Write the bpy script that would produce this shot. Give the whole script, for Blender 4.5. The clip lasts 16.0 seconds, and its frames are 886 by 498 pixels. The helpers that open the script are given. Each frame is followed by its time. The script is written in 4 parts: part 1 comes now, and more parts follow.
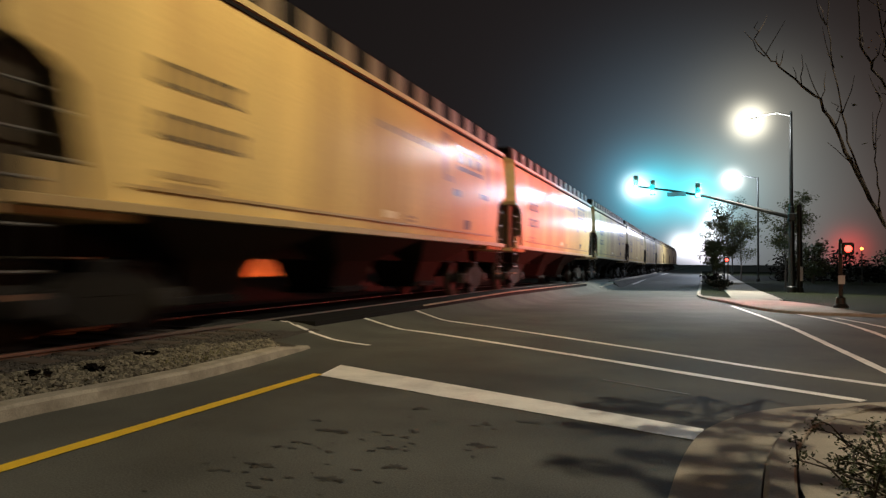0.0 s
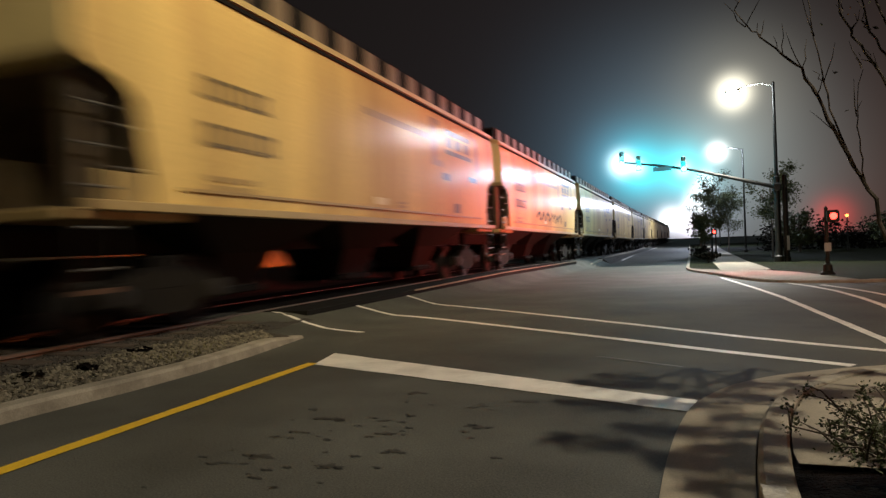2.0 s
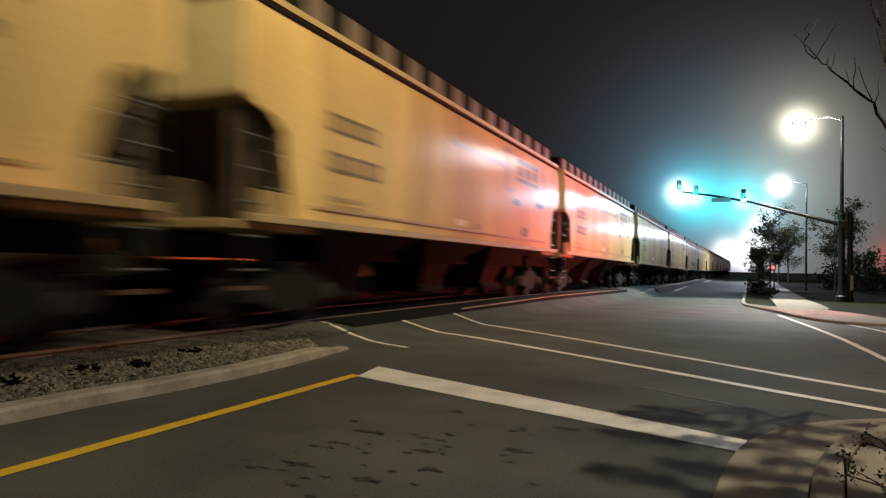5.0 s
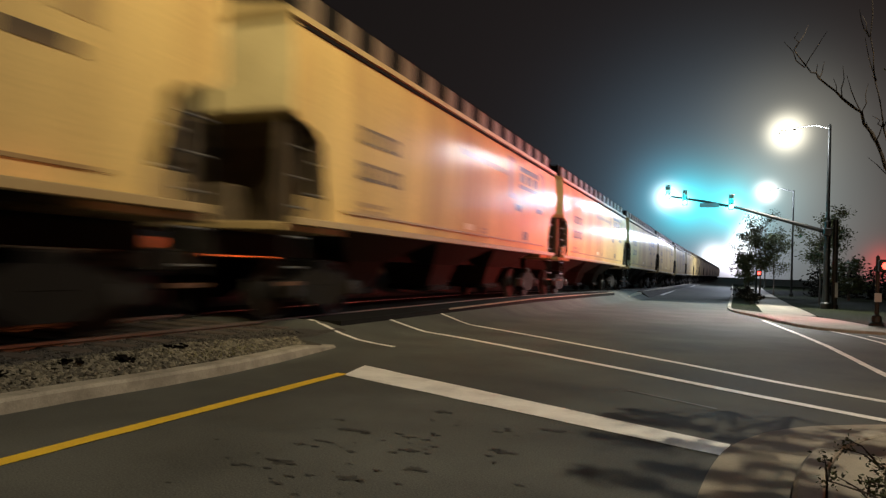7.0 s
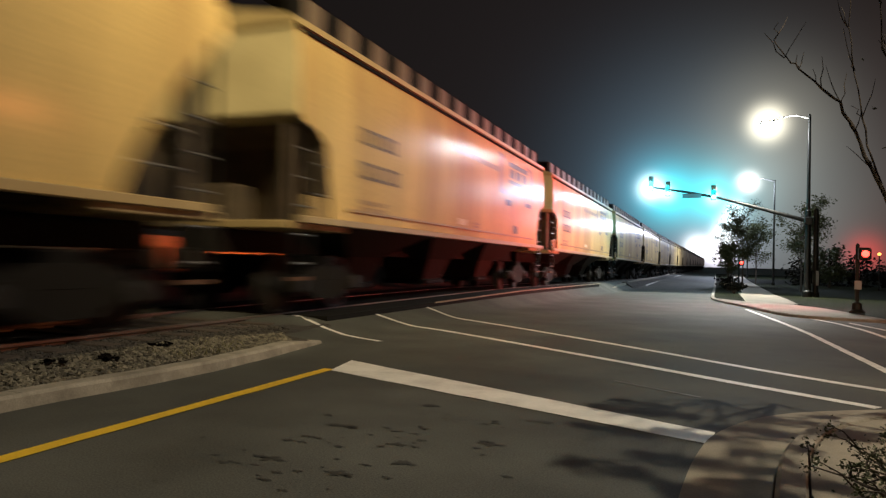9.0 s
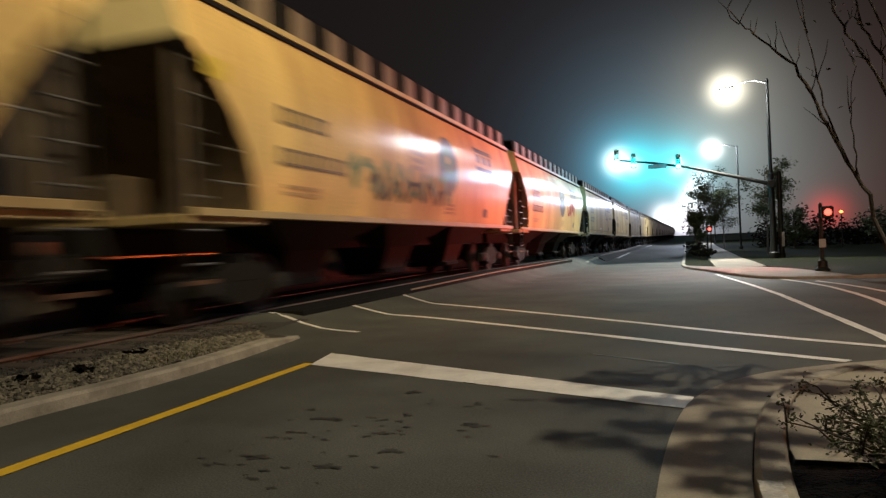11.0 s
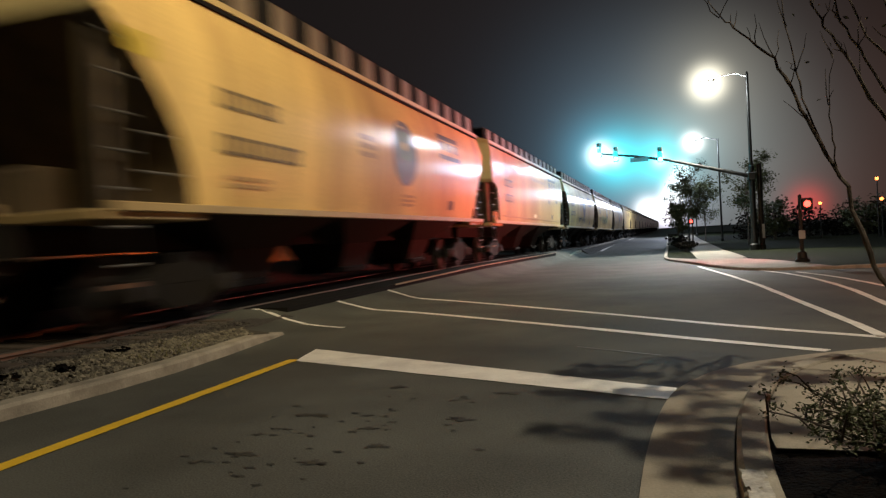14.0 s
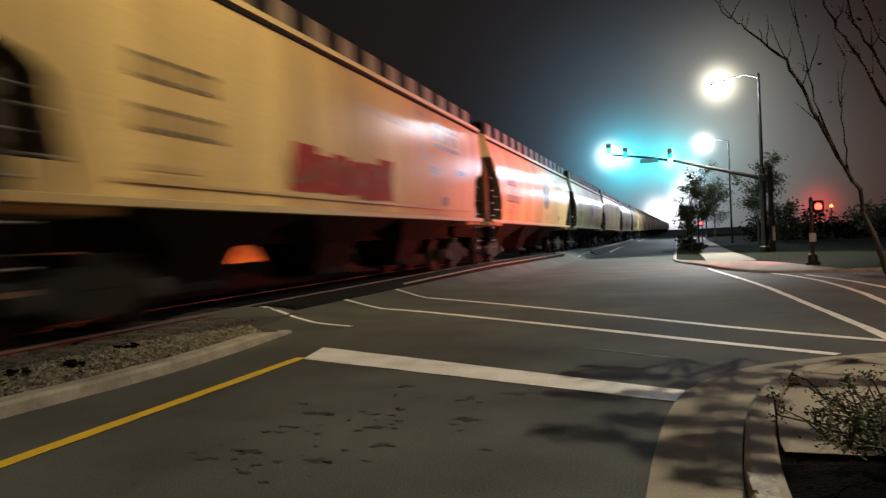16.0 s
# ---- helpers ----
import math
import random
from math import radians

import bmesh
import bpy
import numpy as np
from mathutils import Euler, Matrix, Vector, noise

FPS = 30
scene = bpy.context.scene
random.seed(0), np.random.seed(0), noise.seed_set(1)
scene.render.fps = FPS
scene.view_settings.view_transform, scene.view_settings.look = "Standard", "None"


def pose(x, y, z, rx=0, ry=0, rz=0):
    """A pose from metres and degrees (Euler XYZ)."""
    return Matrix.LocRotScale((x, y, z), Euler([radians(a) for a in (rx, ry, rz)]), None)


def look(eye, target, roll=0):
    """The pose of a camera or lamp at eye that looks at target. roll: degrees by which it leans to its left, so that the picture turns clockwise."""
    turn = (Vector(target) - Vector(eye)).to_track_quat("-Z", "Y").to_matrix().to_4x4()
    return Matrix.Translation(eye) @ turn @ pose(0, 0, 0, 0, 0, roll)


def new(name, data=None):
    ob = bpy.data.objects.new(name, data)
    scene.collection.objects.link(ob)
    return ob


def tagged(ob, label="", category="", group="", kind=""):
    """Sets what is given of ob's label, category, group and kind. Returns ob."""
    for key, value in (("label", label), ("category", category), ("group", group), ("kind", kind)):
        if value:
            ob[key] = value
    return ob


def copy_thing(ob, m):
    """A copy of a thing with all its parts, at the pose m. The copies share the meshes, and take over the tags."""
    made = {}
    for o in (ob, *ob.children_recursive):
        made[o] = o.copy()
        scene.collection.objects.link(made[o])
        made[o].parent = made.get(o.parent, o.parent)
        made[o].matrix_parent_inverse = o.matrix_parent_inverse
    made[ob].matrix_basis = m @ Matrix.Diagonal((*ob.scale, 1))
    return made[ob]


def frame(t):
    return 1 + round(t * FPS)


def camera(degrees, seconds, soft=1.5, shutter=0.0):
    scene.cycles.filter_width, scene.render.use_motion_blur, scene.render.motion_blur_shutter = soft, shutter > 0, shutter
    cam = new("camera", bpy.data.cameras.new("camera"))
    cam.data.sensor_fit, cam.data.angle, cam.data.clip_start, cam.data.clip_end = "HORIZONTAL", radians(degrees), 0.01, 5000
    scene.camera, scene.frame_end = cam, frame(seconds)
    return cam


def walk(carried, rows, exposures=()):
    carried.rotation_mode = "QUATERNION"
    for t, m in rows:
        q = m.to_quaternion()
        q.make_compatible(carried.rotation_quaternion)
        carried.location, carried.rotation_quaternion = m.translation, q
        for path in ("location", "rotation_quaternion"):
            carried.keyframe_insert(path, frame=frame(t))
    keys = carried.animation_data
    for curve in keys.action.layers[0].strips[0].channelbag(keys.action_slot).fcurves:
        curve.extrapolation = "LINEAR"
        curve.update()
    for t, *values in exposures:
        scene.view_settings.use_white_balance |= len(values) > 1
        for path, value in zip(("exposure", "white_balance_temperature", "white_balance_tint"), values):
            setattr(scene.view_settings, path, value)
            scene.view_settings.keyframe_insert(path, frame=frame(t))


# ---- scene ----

# ---- camera: held in the hand, turning on the spot ----
H = 1.10
cam = camera(65.0, 16.0, soft=1.35, shutter=0.9)
TURNS = [
    (0.0, 91.13, -0.28, 19.40), (0.5, 91.07, 0.00, 19.69), (1.0, 90.51, 0.88, 20.04), (1.5, 90.55, 1.80, 19.06),
    (2.0, 89.79, 2.15, 18.54), (2.5, 89.50, 2.73, 18.78), (3.0, 89.16, 2.53, 18.21), (3.5, 91.48, 1.74, 19.39),
    (4.0, 91.87, 0.36, 24.19), (4.2, 91.48, -0.20, 23.21), (6.3, 91.42, -2.09, 22.16), (6.5, 91.39, -2.13, 21.67),
    (7.0, 91.39, -2.14, 21.64), (7.5, 91.28, -2.35, 21.75), (8.0, 91.03, -2.34, 20.89), (10.3, 90.06, 1.08, 19.23),
    (10.5, 89.55, 1.72, 18.77), (11.0, 89.70, 2.59, 18.20), (11.5, 89.62, 2.42, 17.09), (12.0, 89.60, 2.23, 16.91),
    (12.5, 89.34, 2.25, 17.00), (13.0, 89.34, 2.73, 16.84), (13.5, 89.42, 2.98, 16.76), (14.0, 89.19, 3.10, 16.88),
    (14.5, 89.10, 2.79, 16.84), (15.0, 89.06, 2.65, 16.87), (15.5, 89.10, 2.85, 16.81), (16.0, 89.19, 2.59, 17.57),
]
walk(cam, [(t, pose(0, 0, H, rx, ry, rz)) for t, rx, ry, rz in TURNS])

# ---- night sky, misty round the far lamps ----
world = bpy.data.worlds.new("night_sky")
scene.world = world
world.use_nodes = True
wn, wl = world.node_tree.nodes, world.node_tree.links
wn.clear()
w_out, w_bg, w_co = wn.new("ShaderNodeOutputWorld"), wn.new("ShaderNodeBackground"), wn.new("ShaderNodeTexCoord")
wl.new(w_bg.outputs[0], w_out.inputs[0])


def glow(last, way, sharp, colour, power):
    """Adds to the sky the mist lit round a lamp that lies that way."""
    v = Vector(way).normalized()
    dot = wn.new("ShaderNodeVectorMath"); dot.operation = "DOT_PRODUCT"; dot.inputs[1].default_value = v
    wl.new(w_co.outputs["Generated"], dot.inputs[0])
    sub = wn.new("ShaderNodeMath"); sub.operation = "SUBTRACT"; sub.inputs[1].default_value = 1.0
    wl.new(dot.outputs["Value"], sub.inputs[0])
    mul = wn.new("ShaderNodeMath"); mul.operation = "MULTIPLY"; mul.inputs[1].default_value = sharp
    wl.new(sub.outputs[0], mul.inputs[0])
    ex = wn.new("ShaderNodeMath"); ex.operation = "EXPONENT"
    wl.new(mul.outputs[0], ex.inputs[0])
    sc = wn.new("ShaderNodeVectorMath"); sc.operation = "SCALE"; sc.inputs[0].default_value = [c * power for c in colour]
    wl.new(ex.outputs[0], sc.inputs["Scale"])
    add = wn.new("ShaderNodeVectorMath"); add.operation = "ADD"
    wl.new(last, add.inputs[0]); wl.new(sc.outputs[0], add.inputs[1])
    return add.outputs[0]


base = wn.new("ShaderNodeVectorMath"); base.operation = "ADD"
base.inputs[0].default_value, base.inputs[1].default_value = (0.0090, 0.0071, 0.0065), (0, 0, 0)
sky = base.outputs[0]
LAMP1, LAMP2 = (3.33, 43, 8.13), (3.9, 70, 7.85)
GREENS = [(0.55, 43, 3.97), (-1.96, 43, 4.21), (-2.91, 43, 4.55)]
for way, sharp, colour, power in [
    (LAMP1, 5200, (1.0, 0.93, 0.72), 2.2), (LAMP1, 420, (0.9, 0.82, 0.6), 0.17), (LAMP1, 70, (0.5, 0.5, 0.42), 0.016), ((1.6, 43, 6.0), 130, (0.6, 0.62, 0.5), 0.065), ((5.0, 50, 3.4), 190, (0.52, 0.55, 0.44), 0.17),
    (LAMP2, 15000, (0.95, 0.95, 0.9), 2.4), (LAMP2, 900, (0.7, 0.85, 0.8), 0.22),
    (GREENS[0], 19000, (0.30, 1.0, 1.0), 2.6), (GREENS[0], 2600, (0.0, 0.75, 0.85), 1.1), (GREENS[0], 700, (0.0, 0.55, 0.65), 0.42),
    (GREENS[1], 19000, (0.30, 1.0, 1.0), 2.6), (GREENS[1], 2600, (0.0, 0.75, 0.85), 1.1), (GREENS[1], 700, (0.0, 0.55, 0.65), 0.42),
    (GREENS[2], 9000, (0.8, 0.95, 1.0), 2.6), (GREENS[2], 900, (0.15, 0.4, 0.65), 0.35),
    ((-0.8, 43, 4.0), 90, (0.10, 0.24, 0.38), 0.34), ((-7, 43, 9.0), 25, (0.42, 0.36, 0.42), 0.014),
    ((-0.8, 120, 3.0), 9000, (1.0, 1.0, 1.0), 1.8), ((2.6, 120, 2.4), 6000, (1.0, 0.92, 1.0), 1.7),
    ((3.3, 120, 5.0), 9000, (0.95, 1.0, 1.0), 1.6), ((4.0, 120, 7.2), 11000, (0.95, 1.0, 1.0), 1.2), ((4.7, 120, 9.4), 14000, (0.95, 1.0, 1.0), 0.9),
    ((1.0, 120, 1.5), 700, (0.75, 0.62, 0.75), 0.3), ((1.5, 120, 3.0), 70, (0.3, 0.42, 0.46), 0.11),
    ((14, 60, 0.0), 34, (0.5, 0.2, 0.13), 0.075), ((4.15, 21.7, 0.44), 4500, (1.0, 0.02, 0.01), 0.45), ((4.15, 21.7, 0.44), 700, (0.5, 0.02, 0.01), 0.04),
]:
    sky = glow(sky, way, sharp, colour, power)
wl.new(sky, w_bg.inputs["Color"])
w_bg.inputs["Strength"].default_value = 1.0


def lamp(name, place, power, colour, radius=0.12):
    data = bpy.data.lights.new(name, "POINT")
    data.energy, data.color, data.shadow_soft_size = power, colour, radius
    ob = new(name, data)
    ob.location = place
    return ob


def flood(name, place, target, power, colour, cone, blend, radius):
    data = bpy.data.lights.new(name, "SPOT")
    data.energy, data.color, data.shadow_soft_size = power, colour, radius
    data.spot_size, data.spot_blend = radians(cone), blend
    ob = new(name, data)
    ob.matrix_world = look(place, target)
    return ob


lamp("street_light_near", (3.8, 3.4, 9.4), 2750, (1.0, 0.87, 0.65), 0.06)
# unseen flood added to brighten the near side of the train
flood("train_side_fill", (1.5, 1.5, 11.2), (-7.0, 13.5, 4.6), 6000, (1.0, 0.79, 0.42), 80, 1.0, 0.2)
flood("street_light_mast", (3.33, 42.6, 9.0), (1.6, 37.4, 0.0), 12000, (1.0, 0.94, 0.82), 90, 0.4, 0.25)
lamp("street_light_mast_glow", (3.33, 42.4, 8.9), 1500, (0.92, 0.95, 1.0), 0.4)
lamp("street_light_far", (3.9, 69.5, 8.6), 3600, (0.72, 0.82, 1.0), 0.4)
lamp("street_light_end", (3.2, 112.0, 7.5), 9000, (0.72, 0.8, 1.0), 0.3)
lamp("green_light", (0.55, 42.3, 5.07), 150, (0.0, 0.74, 1.0), 0.12)
lamp("green_light", (-1.96, 42.3, 5.31), 170, (0.0, 0.72, 1.0), 0.12)
lamp("green_light", (-2.91, 42.3, 5.62), 190, (0.2, 0.78, 1.0), 0.12)
# added red flood for the bank glimpsed under the cars; no lamp stands there
flood("red_bank_fill", (-12.6, 20.5, 4.2), (-17.5, 21.0, 0.6), 5200, (1.0, 0.15, 0.03), 130, 0.8, 0.2)
# added flood low over the lawn, without a source, to redden the car sides
flood("red_car_fill", (6.6, 26.2, 0.9), (-5.4, 25.0, 7.4), 14000, (1.0, 0.14, 0.11), 112, 1.0, 0.8)
# added lamp out of view that tints the road at the right
lamp("red_road_fill", (7.2, 13.5, 2.2), 400, (1.0, 0.26, 0.07), 0.2)

# ---- materials ----


def material(name, colour, rough=0.6, metal=0.0, vary=0.15, scale=3.0, fine=60.0, bump=0.1, dirt=None, dirt_amount=0.0, emit=None, power=0.0, random_tint=0.0, coat=0.0, depth=0.01, streak=False, island=False, spec=0.5):
    m = bpy.data.materials.new(name)
    m.use_nodes = True
    n, l = m.node_tree.nodes, m.node_tree.links
    b = n["Principled BSDF"]
    b.inputs["Roughness"].default_value, b.inputs["Metallic"].default_value = rough, metal
    b.inputs["Coat Weight"].default_value = coat
    b.inputs["Specular IOR Level"].default_value = spec
    b.inputs["Coat Roughness"].default_value = 0.22
    co = n.new("ShaderNodeTexCoord")
    src = co.outputs["Object"]
    if streak:
        mp = n.new("ShaderNodeMapping"); mp.inputs["Scale"].default_value = (1, 1, 0.12)
        l.new(src, mp.inputs[0]); src2 = mp.outputs[0]
    else:
        src2 = src
    big = n.new("ShaderNodeTexNoise"); big.inputs["Scale"].default_value = scale; big.inputs["Detail"].default_value = 6
    l.new(src2, big.inputs["Vector"])
    small = n.new("ShaderNodeTexNoise"); small.inputs["Scale"].default_value = fine; small.inputs["Detail"].default_value = 4
    l.new(src, small.inputs["Vector"])
    mixf = n.new("ShaderNodeMath"); mixf.operation = "ADD"
    l.new(big.outputs[0], mixf.inputs[0]); l.new(small.outputs[0], mixf.inputs[1])
    rng = n.new("ShaderNodeMapRange"); rng.inputs[1].default_value, rng.inputs[2].default_value = 0.6, 1.4
    rng.inputs[3].default_value, rng.inputs[4].default_value = 1 - vary, 1 + vary
    l.new(mixf.outputs[0], rng.inputs[0])
    hsv = n.new("ShaderNodeHueSaturation"); hsv.inputs["Color"].default_value = (*colour, 1)
    val = rng.outputs[0]
    if random_tint:
        info = n.new("ShaderNodeNewGeometry" if island else "ShaderNodeObjectInfo")
        r2 = n.new("ShaderNodeMapRange"); r2.inputs[3].default_value, r2.inputs[4].default_value = 1 - random_tint, 1 + random_tint
        l.new(info.outputs["Random Per Island" if island else "Random"], r2.inputs[0])
        mu = n.new("ShaderNodeMath"); mu.operation = "MULTIPLY"
        l.new(val, mu.inputs[0]); l.new(r2.outputs[0], mu.inputs[1]); val = mu.outputs[0]
    l.new(val, hsv.inputs["Value"])
    out = hsv.outputs[0]
    if dirt:
        dn = n.new("ShaderNodeTexNoise"); dn.inputs["Scale"].default_value = scale * 0.6; dn.inputs["Detail"].default_value = 8; dn.inputs["Roughness"].default_value = 0.65
        l.new(src2, dn.inputs["Vector"])
        dr = n.new("ShaderNodeMapRange"); dr.inputs[1].default_value, dr.inputs[2].default_value = 0.42, 0.72
        dr.inputs[4].default_value = dirt_amount
        l.new(dn.outputs[0], dr.inputs[0])
        mx = n.new("ShaderNodeMix"); mx.data_type = "RGBA"
        mx.inputs[7].default_value = (*dirt, 1)
        l.new(dr.outputs[0], mx.inputs[0]); l.new(out, mx.inputs[6]); out = mx.outputs[2]
    l.new(out, b.inputs["Base Color"])
    rr = n.new("ShaderNodeMapRange"); rr.inputs[3].default_value, rr.inputs[4].default_value = max(rough - 0.1, 0.03), min(rough + 0.12, 1)
    l.new(big.outputs[0], rr.inputs[0]); l.new(rr.outputs[0], b.inputs["Roughness"])
    if bump:
        bp = n.new("ShaderNodeBump"); bp.inputs["Strength"].default_value = bump; bp.inputs["Distance"].default_value = depth
        l.new(small.outputs[0], bp.inputs["Height"]); l.new(bp.outputs[0], b.inputs["Normal"])
    if emit:
        b.inputs["Emission Color"].default_value, b.inputs["Emission Strength"].default_value = (*emit, 1), power
    return m


ASPHALT = material("asphalt", (0.080, 0.082, 0.073), 0.75, spec=0.25, vary=0.75, scale=0.7, fine=90, bump=0.3, dirt=(0.03, 0.029, 0.028), dirt_amount=0.5)
WHITE = material("road_white", (0.80, 0.78, 0.73), 0.55, vary=0.12, scale=5, fine=70, dirt=(0.32, 0.3, 0.28), dirt_amount=0.45, bump=0.2)
YELLOW = material("road_yellow", (0.80, 0.52, 0.035), 0.5, vary=0.12, scale=5, fine=70, dirt=(0.35, 0.2, 0.03), dirt_amount=0.35, bump=0.2)
WORN = material("road_worn_white", (0.17, 0.165, 0.15), 0.6, vary=0.3, scale=9, fine=70, bump=0.2)
CONCRETE = material("concrete", (0.29, 0.258, 0.198), 0.8, vary=0.2, scale=2.5, fine=80, dirt=(0.12, 0.105, 0.085), dirt_amount=0.6, bump=0.25)
KERB = material("kerb_concrete", (0.34, 0.31, 0.25), 0.8, vary=0.25, scale=5, fine=70, dirt=(0.13, 0.115, 0.09), dirt_amount=0.8, bump=0.3)
EARTH = material("earth", (0.05, 0.042, 0.03), 0.95, vary=0.35, scale=1.2, fine=30, bump=0.6, depth=0.03)
# mulch blacker than its own tone, with the shrubs' shade put into the colour
MULCH = material("mulch", (0.0045, 0.0035, 0.003), 0.95, spec=0.05, vary=0.5, scale=8, fine=50, bump=0.9, depth=0.03)
GRASS = material("grass", (0.015, 0.018, 0.008), 0.95, spec=0.05, vary=0.4, scale=1.5, fine=40, bump=0.8, depth=0.03)
STONE = material("stone", (0.125, 0.112, 0.082), 0.85, vary=0.25, scale=4, fine=50, bump=0.3, random_tint=0.65, island=True)
BALLAST = material("ballast", (0.035, 0.030, 0.026), 0.9, vary=0.35, scale=6, fine=40, bump=0.9, depth=0.03, dirt=(0.05, 0.04, 0.03), dirt_amount=0.6)
LOT = material("lot_gravel", (0.075, 0.065, 0.055), 1.0, vary=0.35, scale=0.5, fine=30, bump=0.5, depth=0.03)
BALLAST_STONE = material("ballast_stone", (0.05, 0.044, 0.038), 0.9, vary=0.3, scale=4, fine=50, bump=0.3, random_tint=0.6, island=True)
RAIL = material("rail_steel", (0.30, 0.27, 0.25), 0.4, 0.8, vary=0.1, bump=0.05)
RAIL_RUST = material("rail_rust", (0.12, 0.06, 0.035), 0.8, 0.2, vary=0.25)
TIE = material("tie_wood", (0.06, 0.045, 0.035), 0.9, vary=0.3, scale=6)
TAN = material("hopper_paint", (0.66, 0.47, 0.175),0.6, vary=0.3, scale=1.5, fine=25, dirt=(0.36, 0.21, 0.08), dirt_amount=0.75, random_tint=0.08, bump=0.02, coat=0.45, streak=True, spec=0.3)
TAN_ROUND = material("hopper_paint_glossy", (0.70, 0.49, 0.18), 0.6, vary=0.3, scale=1.5, fine=25, dirt=(0.34, 0.2, 0.075), dirt_amount=0.75, random_tint=0.06, bump=0.02, coat=0.85, streak=True, spec=0.3)
TAN_DULL = material("hopper_paint_dull", (0.46, 0.33, 0.135), 0.6, vary=0.32, scale=1.5, fine=25, dirt=(0.26, 0.16, 0.07), dirt_amount=0.8, random_tint=0.08, bump=0.02, coat=0.3, streak=True, spec=0.3)
# cream of the stencil panel; on end walls it stands for lamplight on tan
CREAM = material("end_light_and_stencil_cream", (0.66, 0.56, 0.3), 0.45, vary=0.12, scale=1.5, fine=25, dirt=(0.3, 0.22, 0.1), dirt_amount=0.4, bump=0.05)
SILL = material("sill_paint", (0.38, 0.28, 0.13), 0.4, vary=0.15, scale=1.5, dirt=(0.15, 0.11, 0.07), dirt_amount=0.35, bump=0.05)
ROOF = material("roof_paint", (0.50, 0.38, 0.17), 0.45, vary=0.15, scale=1.5, dirt=(0.22, 0.16, 0.09), dirt_amount=0.4, bump=0.05)
# bay and underframe colours hold the shade under the cars besides the grime
BAY = material("hopper_bay_shaded_paint", (0.022, 0.017, 0.014), 0.8, spec=0.15, vary=0.35, scale=2, dirt=(0.02, 0.017, 0.014), dirt_amount=0.6, bump=0.1)
SHADED_GRIME = material("underframe_shaded_grime", (0.013, 0.0115, 0.010), 0.8, 0.0, spec=0.12, vary=0.3, scale=3, bump=0.2)
# dirty tan, darkened to carry the shade inside the car-end openings
END_SHADE_GRIME = material("end_shade_grime", (0.09, 0.066, 0.04), 0.75, vary=0.35, scale=2.5, dirt=(0.02, 0.016, 0.012), dirt_amount=0.7, bump=0.2)
DARK = material("dark_steel", (0.012, 0.011, 0.010), 0.8, 0.0, spec=0.06, vary=0.2)
WHEEL = material("wheel_steel", (0.02, 0.0175, 0.0155), 0.6, 0.0, spec=0.25, vary=0.25)
HATCH = material("hatch_paint", (0.16, 0.12, 0.08), 0.55, vary=0.15, scale=2, bump=0.05)
MARK = material("marking_black", (0.055, 0.04, 0.024), 0.5, vary=0.25, scale=3, dirt=(0.3, 0.2, 0.09), dirt_amount=0.5, coat=0.5)
MARK_FADED = material("marking_faded", (0.30, 0.20, 0.08), 0.5, vary=0.2, scale=3, dirt=(0.46, 0.32, 0.14), dirt_amount=0.5, coat=0.5)
MARK_MID = material("marking_worn", (0.21, 0.14, 0.06), 0.5, vary=0.25, scale=3, dirt=(0.36, 0.25, 0.11), dirt_amount=0.5)
MARK_GREEN = material("emblem_green", (0.07, 0.11, 0.035), 0.45, vary=0.35, scale=4)
MARK_YELLOW = material("emblem_yellow", (0.45, 0.33, 0.05), 0.45, vary=0.3, scale=4)
SPRAY_RED = material("spray_red", (0.24, 0.025, 0.015), 0.6, spec=0.1, vary=0.3, scale=2.5, dirt=(0.12, 0.02, 0.015), dirt_amount=0.5)
SPRAY_DARK = material("spray_dark", (0.06, 0.06, 0.05), 0.6, spec=0.15, vary=0.4, scale=3, dirt=(0.3, 0.27, 0.18), dirt_amount=0.6)
SPRAY_GREEN = material("spray_green", (0.12, 0.2, 0.06), 0.5, vary=0.4, scale=3, dirt=(0.35, 0.33, 0.2), dirt_amount=0.6)
POLE = material("pole_paint", (0.018, 0.02, 0.018), 0.45, 0.4, vary=0.15)
GALV = material("galvanised", (0.2, 0.2, 0.19), 0.5, 0.7, vary=0.1)
BARK = material("bark", (0.075, 0.06, 0.047), 0.9, vary=0.4, scale=14, fine=60, bump=0.6)
LEAF = material("leaf", (0.046, 0.058, 0.018), 0.6, vary=0.3, scale=9, random_tint=0.5, island=True)
# far foliage lightened, the haze of the mist put into its colour
LEAF_HAZED = material("leaf_hazed", (0.075, 0.085, 0.045), 0.8, spec=0.06, vary=0.35, scale=3)
SIGNAL_GREY = material("signal_housing_paint", (0.42, 0.42, 0.37), 0.5, vary=0.1)
HEDGE = material("hedge_leaf", (0.014, 0.013, 0.010), 0.9, spec=0.03, vary=0.4, scale=2)
GREEN_ON = material("green_lens", (0.05, 0.6, 0.5), 0.3, emit=(0.25, 1.0, 1.0), power=6)
RED_ON = material("red_lens", (0.6, 0.02, 0.01), 0.3, emit=(1.0, 0.045, 0.03), power=8)
LAMP_ON = material("lamp_lens", (0.9, 0.9, 0.8), 0.3, emit=(1.0, 0.92, 0.7), power=60)
AMBER_ON = material("amber_lens", (0.8, 0.3, 0.05), 0.3, emit=(1.0, 0.22, 0.05), power=6)
PAPER = material("sign_face", (0.35, 0.35, 0.34), 0.5, vary=0.08)

